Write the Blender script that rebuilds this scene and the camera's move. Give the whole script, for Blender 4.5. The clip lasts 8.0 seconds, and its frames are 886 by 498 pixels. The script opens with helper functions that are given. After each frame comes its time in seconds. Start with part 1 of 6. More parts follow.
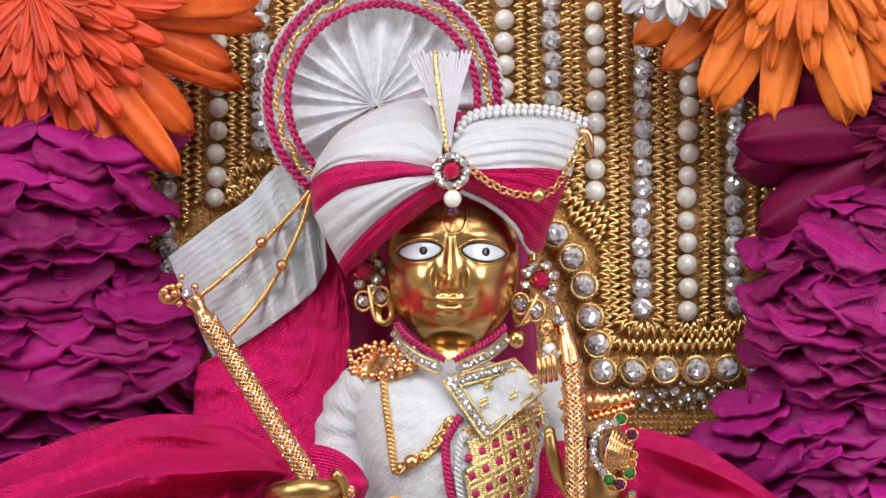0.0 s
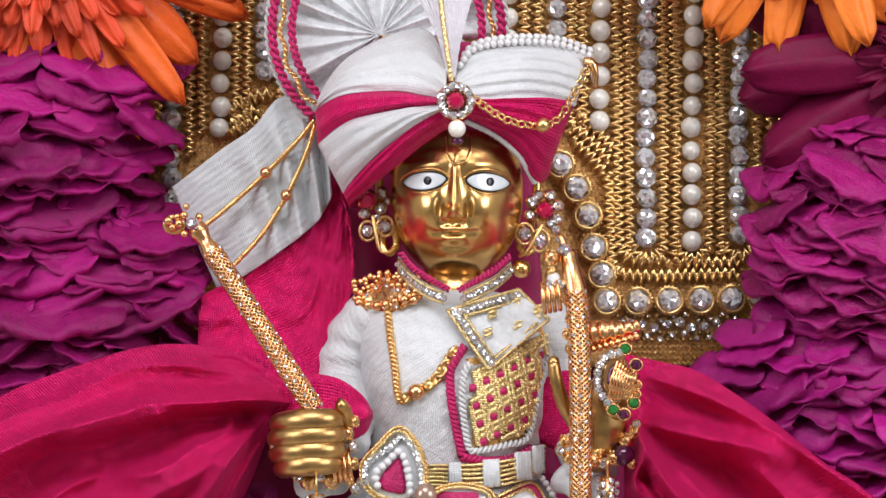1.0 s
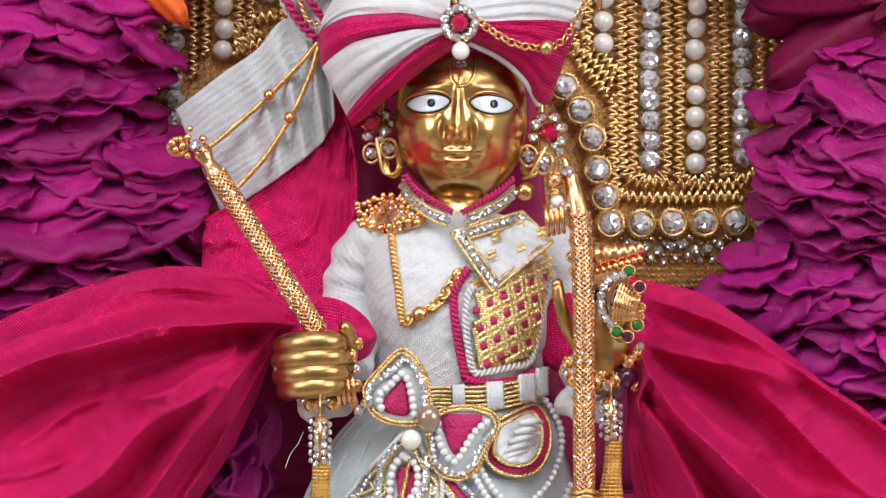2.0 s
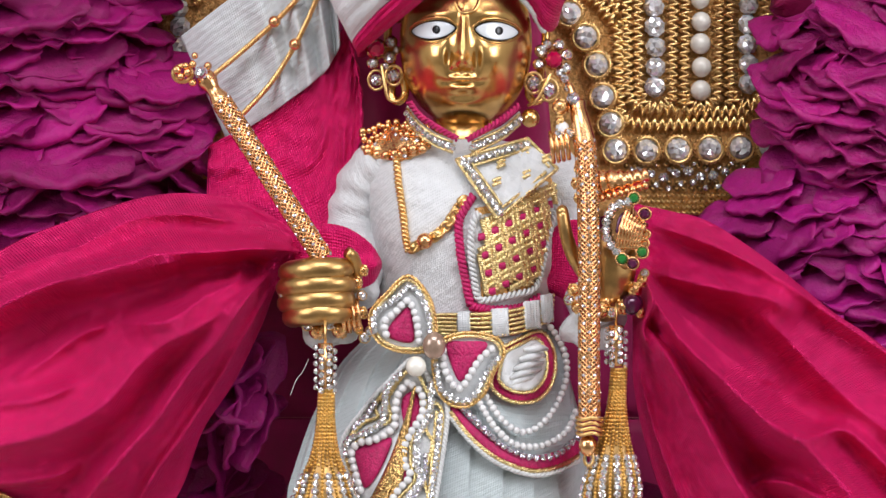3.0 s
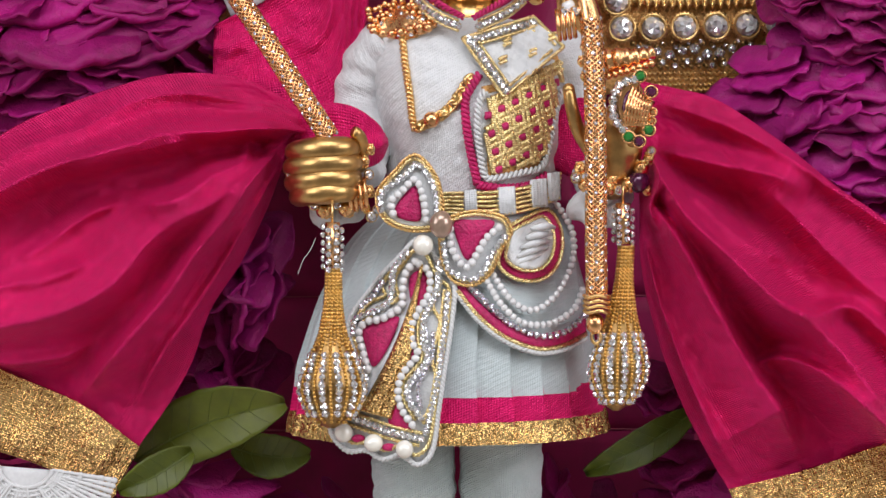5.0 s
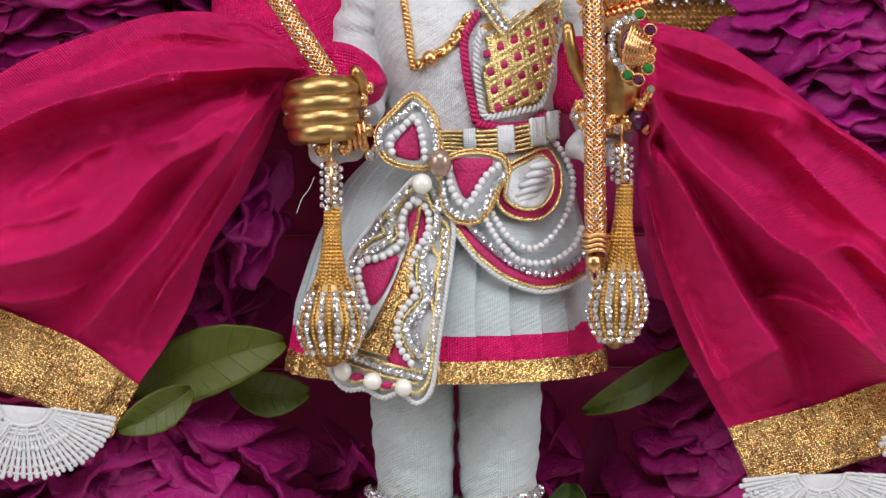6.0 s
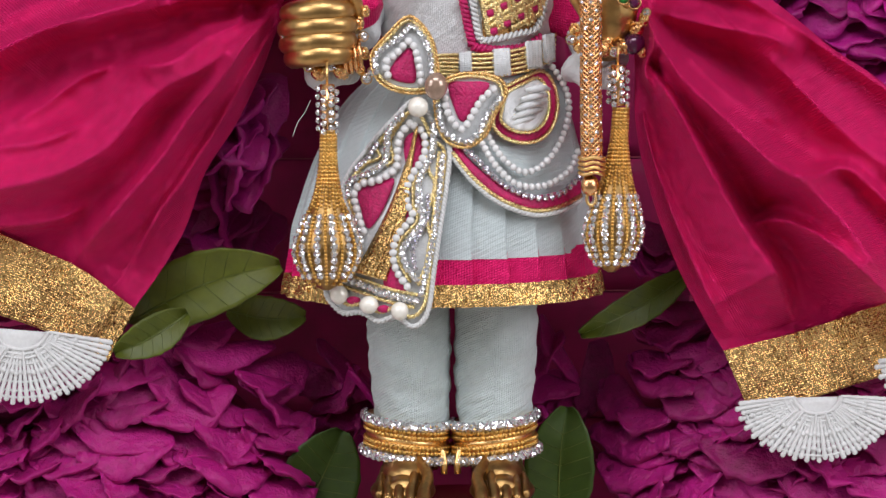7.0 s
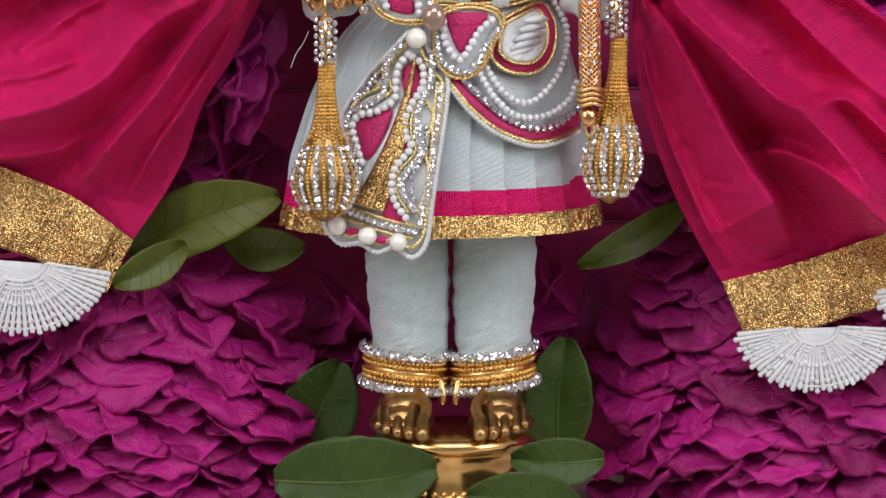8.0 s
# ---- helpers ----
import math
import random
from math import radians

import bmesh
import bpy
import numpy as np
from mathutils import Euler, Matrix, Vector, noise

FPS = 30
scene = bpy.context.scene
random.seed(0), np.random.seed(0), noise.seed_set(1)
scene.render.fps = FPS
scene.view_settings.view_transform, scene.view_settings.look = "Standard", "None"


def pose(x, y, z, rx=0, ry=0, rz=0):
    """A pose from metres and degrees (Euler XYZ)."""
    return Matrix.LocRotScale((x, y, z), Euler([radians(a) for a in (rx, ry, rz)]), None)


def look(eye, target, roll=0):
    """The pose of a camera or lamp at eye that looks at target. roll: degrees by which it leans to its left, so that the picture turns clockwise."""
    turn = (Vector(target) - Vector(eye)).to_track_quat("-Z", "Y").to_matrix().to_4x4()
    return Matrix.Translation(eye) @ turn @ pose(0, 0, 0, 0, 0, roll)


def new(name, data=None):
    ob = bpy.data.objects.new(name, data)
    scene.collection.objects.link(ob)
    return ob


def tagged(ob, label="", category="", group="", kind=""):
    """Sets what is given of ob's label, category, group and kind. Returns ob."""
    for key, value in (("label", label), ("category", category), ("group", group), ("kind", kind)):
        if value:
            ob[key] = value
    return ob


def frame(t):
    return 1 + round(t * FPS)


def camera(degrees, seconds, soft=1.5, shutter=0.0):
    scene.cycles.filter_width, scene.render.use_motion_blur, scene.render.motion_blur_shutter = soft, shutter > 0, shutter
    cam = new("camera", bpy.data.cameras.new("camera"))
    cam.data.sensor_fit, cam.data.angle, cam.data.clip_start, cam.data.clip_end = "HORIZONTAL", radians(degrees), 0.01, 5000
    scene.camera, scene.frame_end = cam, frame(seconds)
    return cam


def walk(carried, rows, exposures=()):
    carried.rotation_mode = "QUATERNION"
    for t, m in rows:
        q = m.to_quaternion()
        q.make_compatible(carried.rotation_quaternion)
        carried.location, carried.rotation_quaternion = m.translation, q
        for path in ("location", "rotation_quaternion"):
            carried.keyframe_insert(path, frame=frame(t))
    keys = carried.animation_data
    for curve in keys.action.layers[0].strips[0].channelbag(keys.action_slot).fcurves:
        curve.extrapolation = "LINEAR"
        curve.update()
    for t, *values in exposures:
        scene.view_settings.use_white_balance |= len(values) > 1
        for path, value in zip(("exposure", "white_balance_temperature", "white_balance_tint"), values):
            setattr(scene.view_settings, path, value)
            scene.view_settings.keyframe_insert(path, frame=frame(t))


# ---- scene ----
# Camera: a long lens on a tripod about a metre off, tilting down over the figure.
cam = camera(12.0, 8.0)
EYE = Vector((0.0, -1.0657, 0.21))
ROWS = [
    (0.0, 90.000, 0.000, 0.000),
    (0.5, 89.541, -0.003, 0.024),
    (1.0, 89.048, -0.007, 0.059),
    (1.5, 88.529, -0.025, 0.081),
    (1.7, 88.319, -0.025, 0.090),
    (2.8, 87.166, -0.020, 0.166),
    (3.0, 86.998, -0.010, 0.178),
    (3.5, 86.600, 0.080, 0.221),
    (4.0, 86.224, 0.157, 0.251),
    (4.5, 85.804, 0.230, 0.249),
    (4.7, 85.616, 0.245, 0.251),
    (5.8, 84.689, 0.265, 0.250),
    (6.0, 84.514, 0.266, 0.237),
    (6.5, 83.995, 0.270, 0.199),
    (7.0, 83.471, 0.303, 0.180),
    (7.5, 82.986, 0.365, 0.166),
    (8.0, 82.535, 0.355, 0.153),
]
walk(cam, [(t, pose(*EYE, rx, ry, rz)) for t, rx, ry, rz in ROWS],
     exposures=[(0.0, 0.0), (1.5, 0.05), (3.5, 0.0), (4.5, -0.08), (6.0, -0.16), (6.5, -0.14), (8.0, -0.18)])

# World and lamps: a shrine room lit by soft lamps to both sides of the camera.
world = bpy.data.worlds.new("room_light")
world.use_nodes = True
world.node_tree.nodes["Background"].inputs[0].default_value = (0.85, 0.9, 1.0, 1)
world.node_tree.nodes["Background"].inputs[1].default_value = 0.25
scene.world = world


def lamp(name, eye, target, watts, w, h, colour=(0.98, 0.99, 1.07)):
    data = bpy.data.lights.new(name, "AREA")
    data.shape, data.size, data.size_y, data.energy, data.color = "RECTANGLE", w, h, watts, colour
    ob = new(name, data)
    ob.matrix_world = look(eye, target)
    return ob


lamp("lamp_left", (-0.92, -0.80, 0.58), (0, 0, 0.2), 6.5, 0.6, 0.6)
lamp("lamp_right", (0.92, -0.80, 0.55), (0, 0, 0.2), 7.4, 0.6, 0.6)
lamp("lamp_front", (0.0, -0.92, 1.1), (0, 0, 0.2), 10.6, 0.9, 0.5)


# ---- materials ----
def material(name, colour, rough=0.5, metal=0.0, vary=0.15, grain=300.0, bump=0.1, grain_bump=900.0,
             coat=0.0, sheen=0.0, sub=0.0, weave=0.0, weave_scale=4.0, ribs=0.0, rib_scale=0.5, spec=0.5, island=0.0,
             aniso=0.0, spread=0.0005, tint=None, glitter=0.0, cells=2400.0, crinkle=0.0, crinkle_scale=220.0):
    """A procedural surface: colour varied at two scales, fine relief, and for cloth a weave that follows its own
    threads (its UVs are in mm)."""
    m = bpy.data.materials.new(name)
    m.use_nodes = True
    nt = m.node_tree
    n, l = nt.nodes, nt.links
    b = n["Principled BSDF"]
    b.inputs["Roughness"].default_value = rough
    b.inputs["Metallic"].default_value = metal
    b.inputs["Coat Weight"].default_value = coat
    b.inputs["Coat Roughness"].default_value = 0.1
    b.inputs["Sheen Weight"].default_value = sheen
    b.inputs["Sheen Roughness"].default_value = 0.4
    if sheen:
        b.inputs["Sheen Tint"].default_value = (*(min(1, c * 1.5 + 0.1) for c in colour), 1)
    b.inputs["Specular IOR Level"].default_value = spec
    b.inputs["Anisotropic"].default_value = aniso
    if sub:
        b.inputs["Subsurface Weight"].default_value = sub
        b.inputs["Subsurface Radius"].default_value = (1, 0.4, 0.4)
        b.inputs["Subsurface Scale"].default_value = spread
    geo = n.new("ShaderNodeNewGeometry")
    big = n.new("ShaderNodeTexNoise")
    big.inputs["Scale"].default_value, big.inputs["Detail"].default_value = grain * 0.25, 3
    fine = n.new("ShaderNodeTexNoise")
    fine.inputs["Scale"].default_value, fine.inputs["Detail"].default_value = grain * 2.5, 4
    for t in (big, fine):
        l.new(geo.outputs["Position"], t.inputs["Vector"])
    add = n.new("ShaderNodeMath")
    add.operation = "ADD"
    l.new(big.outputs["Fac"], add.inputs[0])
    l.new(fine.outputs["Fac"], add.inputs[1])
    last = add
    if island:
        info = n.new("ShaderNodeObjectInfo")
        isl = n.new("ShaderNodeMath")
        isl.operation = "MULTIPLY_ADD"
        l.new(geo.outputs["Random Per Island"] if island < 0 else info.outputs["Random"], isl.inputs[0])
        isl.inputs[1].default_value = abs(island)
        l.new(add.outputs[0], isl.inputs[2])
        last = isl
    ramp = n.new("ShaderNodeMapRange")
    ramp.inputs["From Min"].default_value, ramp.inputs["From Max"].default_value = 0.65, 1.35 + abs(island)
    l.new(last.outputs[0], ramp.inputs["Value"])
    mix = n.new("ShaderNodeMix")
    mix.data_type = "RGBA"
    mix.inputs["A"].default_value = (*(c * (1 - vary) for c in colour), 1)
    mix.inputs["B"].default_value = (*(tint or (min(1, c * (1 + vary)) for c in colour)), 1)
    l.new(ramp.outputs[0], mix.inputs["Factor"])
    l.new(mix.outputs["Result"], b.inputs["Base Color"])
    rr = n.new("ShaderNodeMapRange")
    rr.inputs["To Min"].default_value, rr.inputs["To Max"].default_value = rough * 0.8, min(1, rough * 1.25)
    l.new(fine.outputs["Fac"], rr.inputs["Value"])
    l.new(rr.outputs[0], b.inputs["Roughness"])
    height = n.new("ShaderNodeTexNoise")
    height.inputs["Scale"].default_value, height.inputs["Detail"].default_value = grain_bump, 4
    l.new(geo.outputs["Position"], height.inputs["Vector"])
    out = height.outputs["Fac"]
    bp = n.new("ShaderNodeBump")
    bp.inputs["Strength"].default_value, bp.inputs["Distance"].default_value = bump, 0.0004
    if weave or ribs:
        uv = n.new("ShaderNodeUVMap")
        for amount, scale, kinds in ((weave, weave_scale, ("X", "Y")), (ribs, rib_scale, ("Y",))):
            for k in kinds if amount else ():
                wv = n.new("ShaderNodeTexWave")
                wv.bands_direction = k
                wv.inputs["Scale"].default_value = scale * 0.314
                wv.inputs["Distortion"].default_value = 1.2 if amount == weave else 5.0
                wv.inputs["Detail"].default_value = 2
                wv.inputs["Detail Scale"].default_value = 0.6
                l.new(uv.outputs[0], wv.inputs["Vector"])
                sc = n.new("ShaderNodeMath")
                sc.operation = "MULTIPLY_ADD"
                l.new(wv.outputs["Fac"], sc.inputs[0])
                sc.inputs[1].default_value = amount
                l.new(out, sc.inputs[2])
                out = sc.outputs[0]
    l.new(out, bp.inputs["Height"])
    normal = bp.outputs[0]
    if crinkle:
        cr = n.new("ShaderNodeTexNoise")
        cr.inputs["Scale"].default_value, cr.inputs["Detail"].default_value = crinkle_scale, 5
        cr.inputs["Distortion"].default_value = 0.6
        l.new(geo.outputs["Position"], cr.inputs["Vector"])
        b2 = n.new("ShaderNodeBump")
        b2.inputs["Strength"].default_value, b2.inputs["Distance"].default_value = crinkle, 0.003
        l.new(cr.outputs["Fac"], b2.inputs["Height"])
        l.new(b2.outputs[0], bp.inputs["Normal"])
    if glitter:
        if island < -1:  # cut stones: each facet tilts a little on its own
            vo = n.new("ShaderNodeTexWhiteNoise")
            vo.noise_dimensions = "1D"
            own = n.new("ShaderNodeObjectInfo")
            mixed = n.new("ShaderNodeMath")
            mixed.operation = "MULTIPLY_ADD"
            mixed.inputs[1].default_value = 7.3
            l.new(own.outputs["Random"], mixed.inputs[0])
            l.new(geo.outputs["Random Per Island"], mixed.inputs[2])
            l.new(mixed.outputs[0], vo.inputs["W"])
        else:
            vo = n.new("ShaderNodeTexVoronoi")
            vo.inputs["Scale"].default_value = cells
            l.new(geo.outputs["Position"], vo.inputs["Vector"])
        # Random hues laid over cut stones imitate flashes of reflected colour.
        hue = n.new("ShaderNodeMix")
        hue.data_type = "RGBA"
        hue.blend_type = "OVERLAY"
        hue.inputs["Factor"].default_value = 0.2
        l.new(mix.outputs["Result"], hue.inputs["A"])
        l.new(vo.outputs["Color"], hue.inputs["B"])
        if spec > 0.7:
            l.new(hue.outputs["Result"], b.inputs["Base Color"])
        mid = n.new("ShaderNodeVectorMath")
        mid.operation = "SUBTRACT"
        mid.inputs[1].default_value = (0.5, 0.5, 0.5)
        l.new(vo.outputs["Color"], mid.inputs[0])
        big_n = n.new("ShaderNodeVectorMath")
        big_n.operation = "MULTIPLY_ADD"
        big_n.inputs[1].default_value = (glitter, glitter, glitter)
        l.new(mid.outputs[0], big_n.inputs[0])
        l.new(normal, big_n.inputs[2])
        unit = n.new("ShaderNodeVectorMath")
        unit.operation = "NORMALIZE"
        l.new(big_n.outputs[0], unit.inputs[0])
        normal = unit.outputs[0]
    l.new(normal, b.inputs["Normal"])
    return m


BRASS = material("brass", (0.75, 0.46, 0.17), 0.24, 1.0, 0.22, 120, 0.05, 700)
HAND_BRASS = material("worn_brass", (0.56, 0.34, 0.13), 0.32, 1.0, 0.3, 160, 0.12, 900)
# Dull brown brass; on the feet its darkness also stands for shade.
DARK_BRASS = material("aged_brass", (0.40, 0.24, 0.09), 0.36, 1.0, 0.4, 200, 0.2, 900)
ENAMEL = material("white_enamel", (0.78, 0.82, 0.84), 0.12, 0, 0.04, 300, 0.02, coat=0.6)
BLACK = material("black_enamel", (0.01, 0.01, 0.012), 0.15, 0, 0.2)
GOLD = material("gold_wire", (1.0, 0.58, 0.24), 0.28, 1.0, 0.25, 600, 0.15, 2500, island=-0.4)
PALE_GOLD = material("pale_gold_thread", (0.97, 0.66, 0.32), 0.28, 1.0, 0.3, 600, 0.4, 3500, island=-0.4)
DARK_GOLD = material("dull_gold_cloth", (0.70, 0.38, 0.13), 0.5, 0.6, 0.45, 500, 0.7, 2500, glitter=0.7)
DROP_GOLD = material("antique_gold", (0.70, 0.42, 0.12), 0.3, 1.0, 0.35, 500, 0.2, 2500, island=-0.6)
ROSE_GOLD = material("rose_gold", (0.9, 0.48, 0.22), 0.22, 1.0, 0.2, 600, 0.15, 2500)
FOIL = material("gold_foil_cloth", (0.80, 0.46, 0.18), 0.24, 1.0, 0.5, 500, 0.4, 1700, weave=0.7, weave_scale=1.5, glitter=1.0, cells=2700)
# Facet colours run from grey to white in place of inner reflections.
CRYSTAL = material("foiled_crystal", (0.95, 0.95, 0.97), 0.06, 0.75, 0.4, 1, 0.0, island=-3.0, tint=(1.0, 1.0, 1.0), spec=1.0, glitter=1.15)
BRILLIANT = material("large_foiled_crystal", (0.96, 0.98, 1.0), 0.06, 0.35, 0.28, 1, 0.0, island=-3.0, tint=(1.0, 1.0, 1.0), spec=1.0, glitter=1.15)
SMOKE = material("grey_crystal", (0.74, 0.70, 0.80), 0.06, 0.75, 0.5, 1, 0.0, island=-3.0, tint=(0.97, 0.94, 1.0), spec=1.0, glitter=1.15)
RUBY = material("red_stone", (0.55, 0.002, 0.07), 0.06, 0.3, 0.2, 600, 0.0, coat=0.8)
EMERALD = material("green_stone", (0.02, 0.22, 0.04), 0.08, 0.3, 0.2, 600, 0.0, coat=0.8)
AMETHYST = material("purple_stone", (0.1, 0.012, 0.06), 0.08, 0.3, 0.2, 600, 0.0, coat=0.8)
PEARL = material("pearl", (0.93, 0.88, 0.78), 0.22, 0.06, 0.1, 300, 0.03, coat=0.7, sheen=0.0, island=-0.3)
WHITE_BEAD = material("white_glass_bead", (0.75, 0.74, 0.73), 0.2, 0, 0.06, 300, 0.03, coat=0.5, island=-0.3)
GREY_PEARL = material("brown_grey_pearl", (0.4, 0.27, 0.2), 0.2, 0.4, 0.2, 300, 0.03, coat=0.7)
SILK = material("crimson_silk", (0.68, 0.008, 0.13), 0.38, 0.4, 0.16, 140, 0.6, 1800, weave=0.8, weave_scale=1.5, spec=0.3, sheen=0.12, aniso=0.3, crinkle=0.34, glitter=0.4, cells=2300)
DARK_SILK = material("maroon_backcloth", (0.34, 0.002, 0.085), 0.6, 0, 0.3, 60, 0.2, 1500, weave=0.3, weave_scale=3)
BRAID = material("magenta_braid", (0.50, 0.007, 0.11), 0.5, 0, 0.35, 400, 1.0, 1700, sheen=0.3)
WHITE_SILK = material("white_silk", (0.67, 0.675, 0.675), 0.45, 0, 0.06, 160, 0.4, 2000, sheen=0.3, weave=0.3, weave_scale=1.7, ribs=0.45, rib_scale=0.6, crinkle=0.22, glitter=0.24, cells=2400)
SATIN = material("white_satin", (0.67, 0.68, 0.68), 0.27, 0, 0.08, 160, 0.3, 2000, spec=0.7, weave=0.4, weave_scale=1.8, aniso=0.4, crinkle=0.12)
VEIL_SILK = material("veil_white_silk", (0.58, 0.60, 0.60), 0.45, 0, 0.07, 160, 0.4, 2000, sheen=0.3, weave=0.5, weave_scale=1.7, ribs=1.0, rib_scale=0.55, crinkle=0.08, glitter=0.24, cells=2400)
# The greenish tint carries the cooler light on the skirt.
SHEER = material("sheer_white_silk", (0.56, 0.63, 0.63), 0.5, 0, 0.08, 160, 0.4, 2000, sheen=0.3, weave=0.5, weave_scale=1.7, ribs=0.9, rib_scale=0.75, crinkle=0.12)
SHEER.node_tree.nodes["Principled BSDF"].inputs["Alpha"].default_value = 0.86
# White silk; the cooler, dimmer light at the legs is in this colour.
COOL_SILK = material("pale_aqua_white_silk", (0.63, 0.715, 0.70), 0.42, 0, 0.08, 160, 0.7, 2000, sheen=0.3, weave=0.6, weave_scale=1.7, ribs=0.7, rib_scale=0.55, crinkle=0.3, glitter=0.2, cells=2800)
COTTON = material("white_lace_thread", (0.69, 0.69, 0.68), 0.7, 0, 0.08, 500, 0.5, 3000)
BRISTLE = material("clear_white_bristle", (0.7, 0.66, 0.7), 0.25, 0, 0.08, 500, 0.1)
# Petal tones differ by bloom; part of the difference stands in for light.
ROSE = material("magenta_rose_petal", (0.24, 0.0006, 0.085), 0.55, 0, 0.45, 150, 0.6, 1500, sheen=0.06, sub=0.12, island=0.9, tint=(0.43, 0.004, 0.18), spec=0.3, crinkle=0.25, crinkle_scale=260)
# Pinker, and lightened to make up for weaker light on these blooms.
LIT_ROSE = material("pink_magenta_rose_petal", (0.31, 0.0015, 0.125), 0.5, 0, 0.4, 150, 0.6, 1500, sheen=0.1, sub=0.15, island=0.9, tint=(0.49, 0.008, 0.235), spec=0.35, crinkle=0.25, crinkle_scale=260)
# Pinkish tone between the two, standing in for middling light.
MID_ROSE = material("soft_magenta_rose_petal", (0.28, 0.001, 0.10), 0.5, 0, 0.4, 150, 0.8, 1500, sheen=0.1, sub=0.15, island=0.9, tint=(0.48, 0.008, 0.205), spec=0.35, crinkle=0.45, crinkle_scale=260)
DARK_PETAL = material("dark_magenta_petal", (0.15, 0.001, 0.035), 0.5, 0, 0.4, 150, 0.5, 1200, spec=0.2, sub=0.12, island=0.6)
ORANGE = material("orange_petal", (0.86, 0.135, 0.008), 0.5, 0, 0.25, 150, 0.5, 1100, sheen=0.05, sub=0.15, island=0.7, tint=(1.0, 0.26, 0.025))
RED_ORANGE = material("deep_orange_petal", (0.74, 0.075, 0.005), 0.5, 0, 0.3, 150, 0.5, 1100, sheen=0.05, sub=0.15, island=0.7, tint=(0.95, 0.165, 0.012))
INNER_ORANGE = material("red_orange_petal", (0.68, 0.06, 0.012), 0.5, 0, 0.25, 150, 0.5, 1100, sheen=0.05, sub=0.15, island=0.7)
WHITE_PETAL = material("white_petal", (0.75, 0.72, 0.7), 0.5, 0, 0.08, 150, 0.3, 700, sub=0.2, island=0.3)
LEAF = material("olive_green_leaf", (0.075, 0.105, 0.008), 0.42, 0, 0.4, 120, 0.3, 500, island=0.6, tint=(0.135, 0.155, 0.014), spec=0.35)
DARK_LEAF = material("dark_green_leaf", (0.022, 0.05, 0.006), 0.45, 0, 0.4, 120, 0.3, 500, island=0.6, tint=(0.06, 0.10, 0.014), spec=0.3)
PALE_LEAF = material("leaf_vein", (0.10, 0.125, 0.02), 0.45, 0, 0.2)
# Pale tones for unseen surfaces, tuned to bounce light into the metals.
PLASTER = material("cream_plaster", (0.80, 0.78, 0.73), 0.8, 0, 0.1, 8, 0.2, 60)
MARBLE = material("pale_marble", (0.66, 0.62, 0.57), 0.35, 0, 0.12, 10, 0.05, 60)


# ---- helpers ----
MM = 0.001
GRID = 1 / 7000  # pixels of the camera's opening view, seven to the millimetre at the figure's axis


def P(u, v, d=0.0):
    """A place fitted to the camera's opening view: u to the right and v down in its pixels, d millimetres in front of
    the figure's axis, moved along the line to the camera, about a metre off."""
    base = Vector(((u - 784) * GRID, 0, EYE.z - (v - 441) * GRID))
    return base.lerp(EYE, d * MM / -EYE.y)


def level(u, v, d=0.0):
    """The same, with v read at the figure's axis, so that rings of one v lie level."""
    return P(u, v + d * (v - 441) / 1065.7, d)


def smooth(points, n):
    """n + 1 points on a smooth curve through the given ones, evenly by length."""
    p = [np.array(q, float) for q in points]
    if len(p) == 2:
        return [p[0] + (p[1] - p[0]) * i / n for i in range(n + 1)]
    p = [2 * p[0] - p[1]] + p + [2 * p[-1] - p[-2]]
    fine = []
    for i in range(1, len(p) - 2):
        a, b, c, d = p[i - 1:i + 3]
        for k in range(16):
            t = k / 16
            fine.append(0.5 * (2 * b + (c - a) * t + (2 * a - 5 * b + 4 * c - d) * t * t + (3 * b - a - 3 * c + d) * t ** 3))
    fine.append(p[-2])
    fine = np.array(fine)
    s = np.concatenate([[0], np.cumsum(np.linalg.norm(np.diff(fine, axis=0), axis=1))])
    at = np.linspace(0, s[-1], n + 1)
    return [np.array([np.interp(x, s, fine[:, k]) for k in range(fine.shape[1])]) for x in at]


def line(points, n):
    return [P(*q) for q in smooth(points, n)]


def part(name, bm, mat, parent=None, label="", flat=False):
    """Links a bmesh as one mesh object under a thing or a part."""
    me = bpy.data.meshes.new(name)
    bm.normal_update()
    bm.to_mesh(me)
    bm.free()
    if not flat:
        me.shade_smooth()
    for m in mat if isinstance(mat, (list, tuple)) else [mat]:
        me.materials.append(m)
    ob = new(name, me)
    ob.parent = parent
    if label:
        tagged(ob, label)
    return ob


def thing(name, label, category, group="", kind=""):
    return tagged(new(name), label, category, group, kind)


def again(ob, m, parent=None):
    """One more piece that shares ob's mesh, at the pose m."""
    o = new(ob.name.split(".")[0], ob.data)
    o.matrix_basis, o.parent = m, parent
    return o


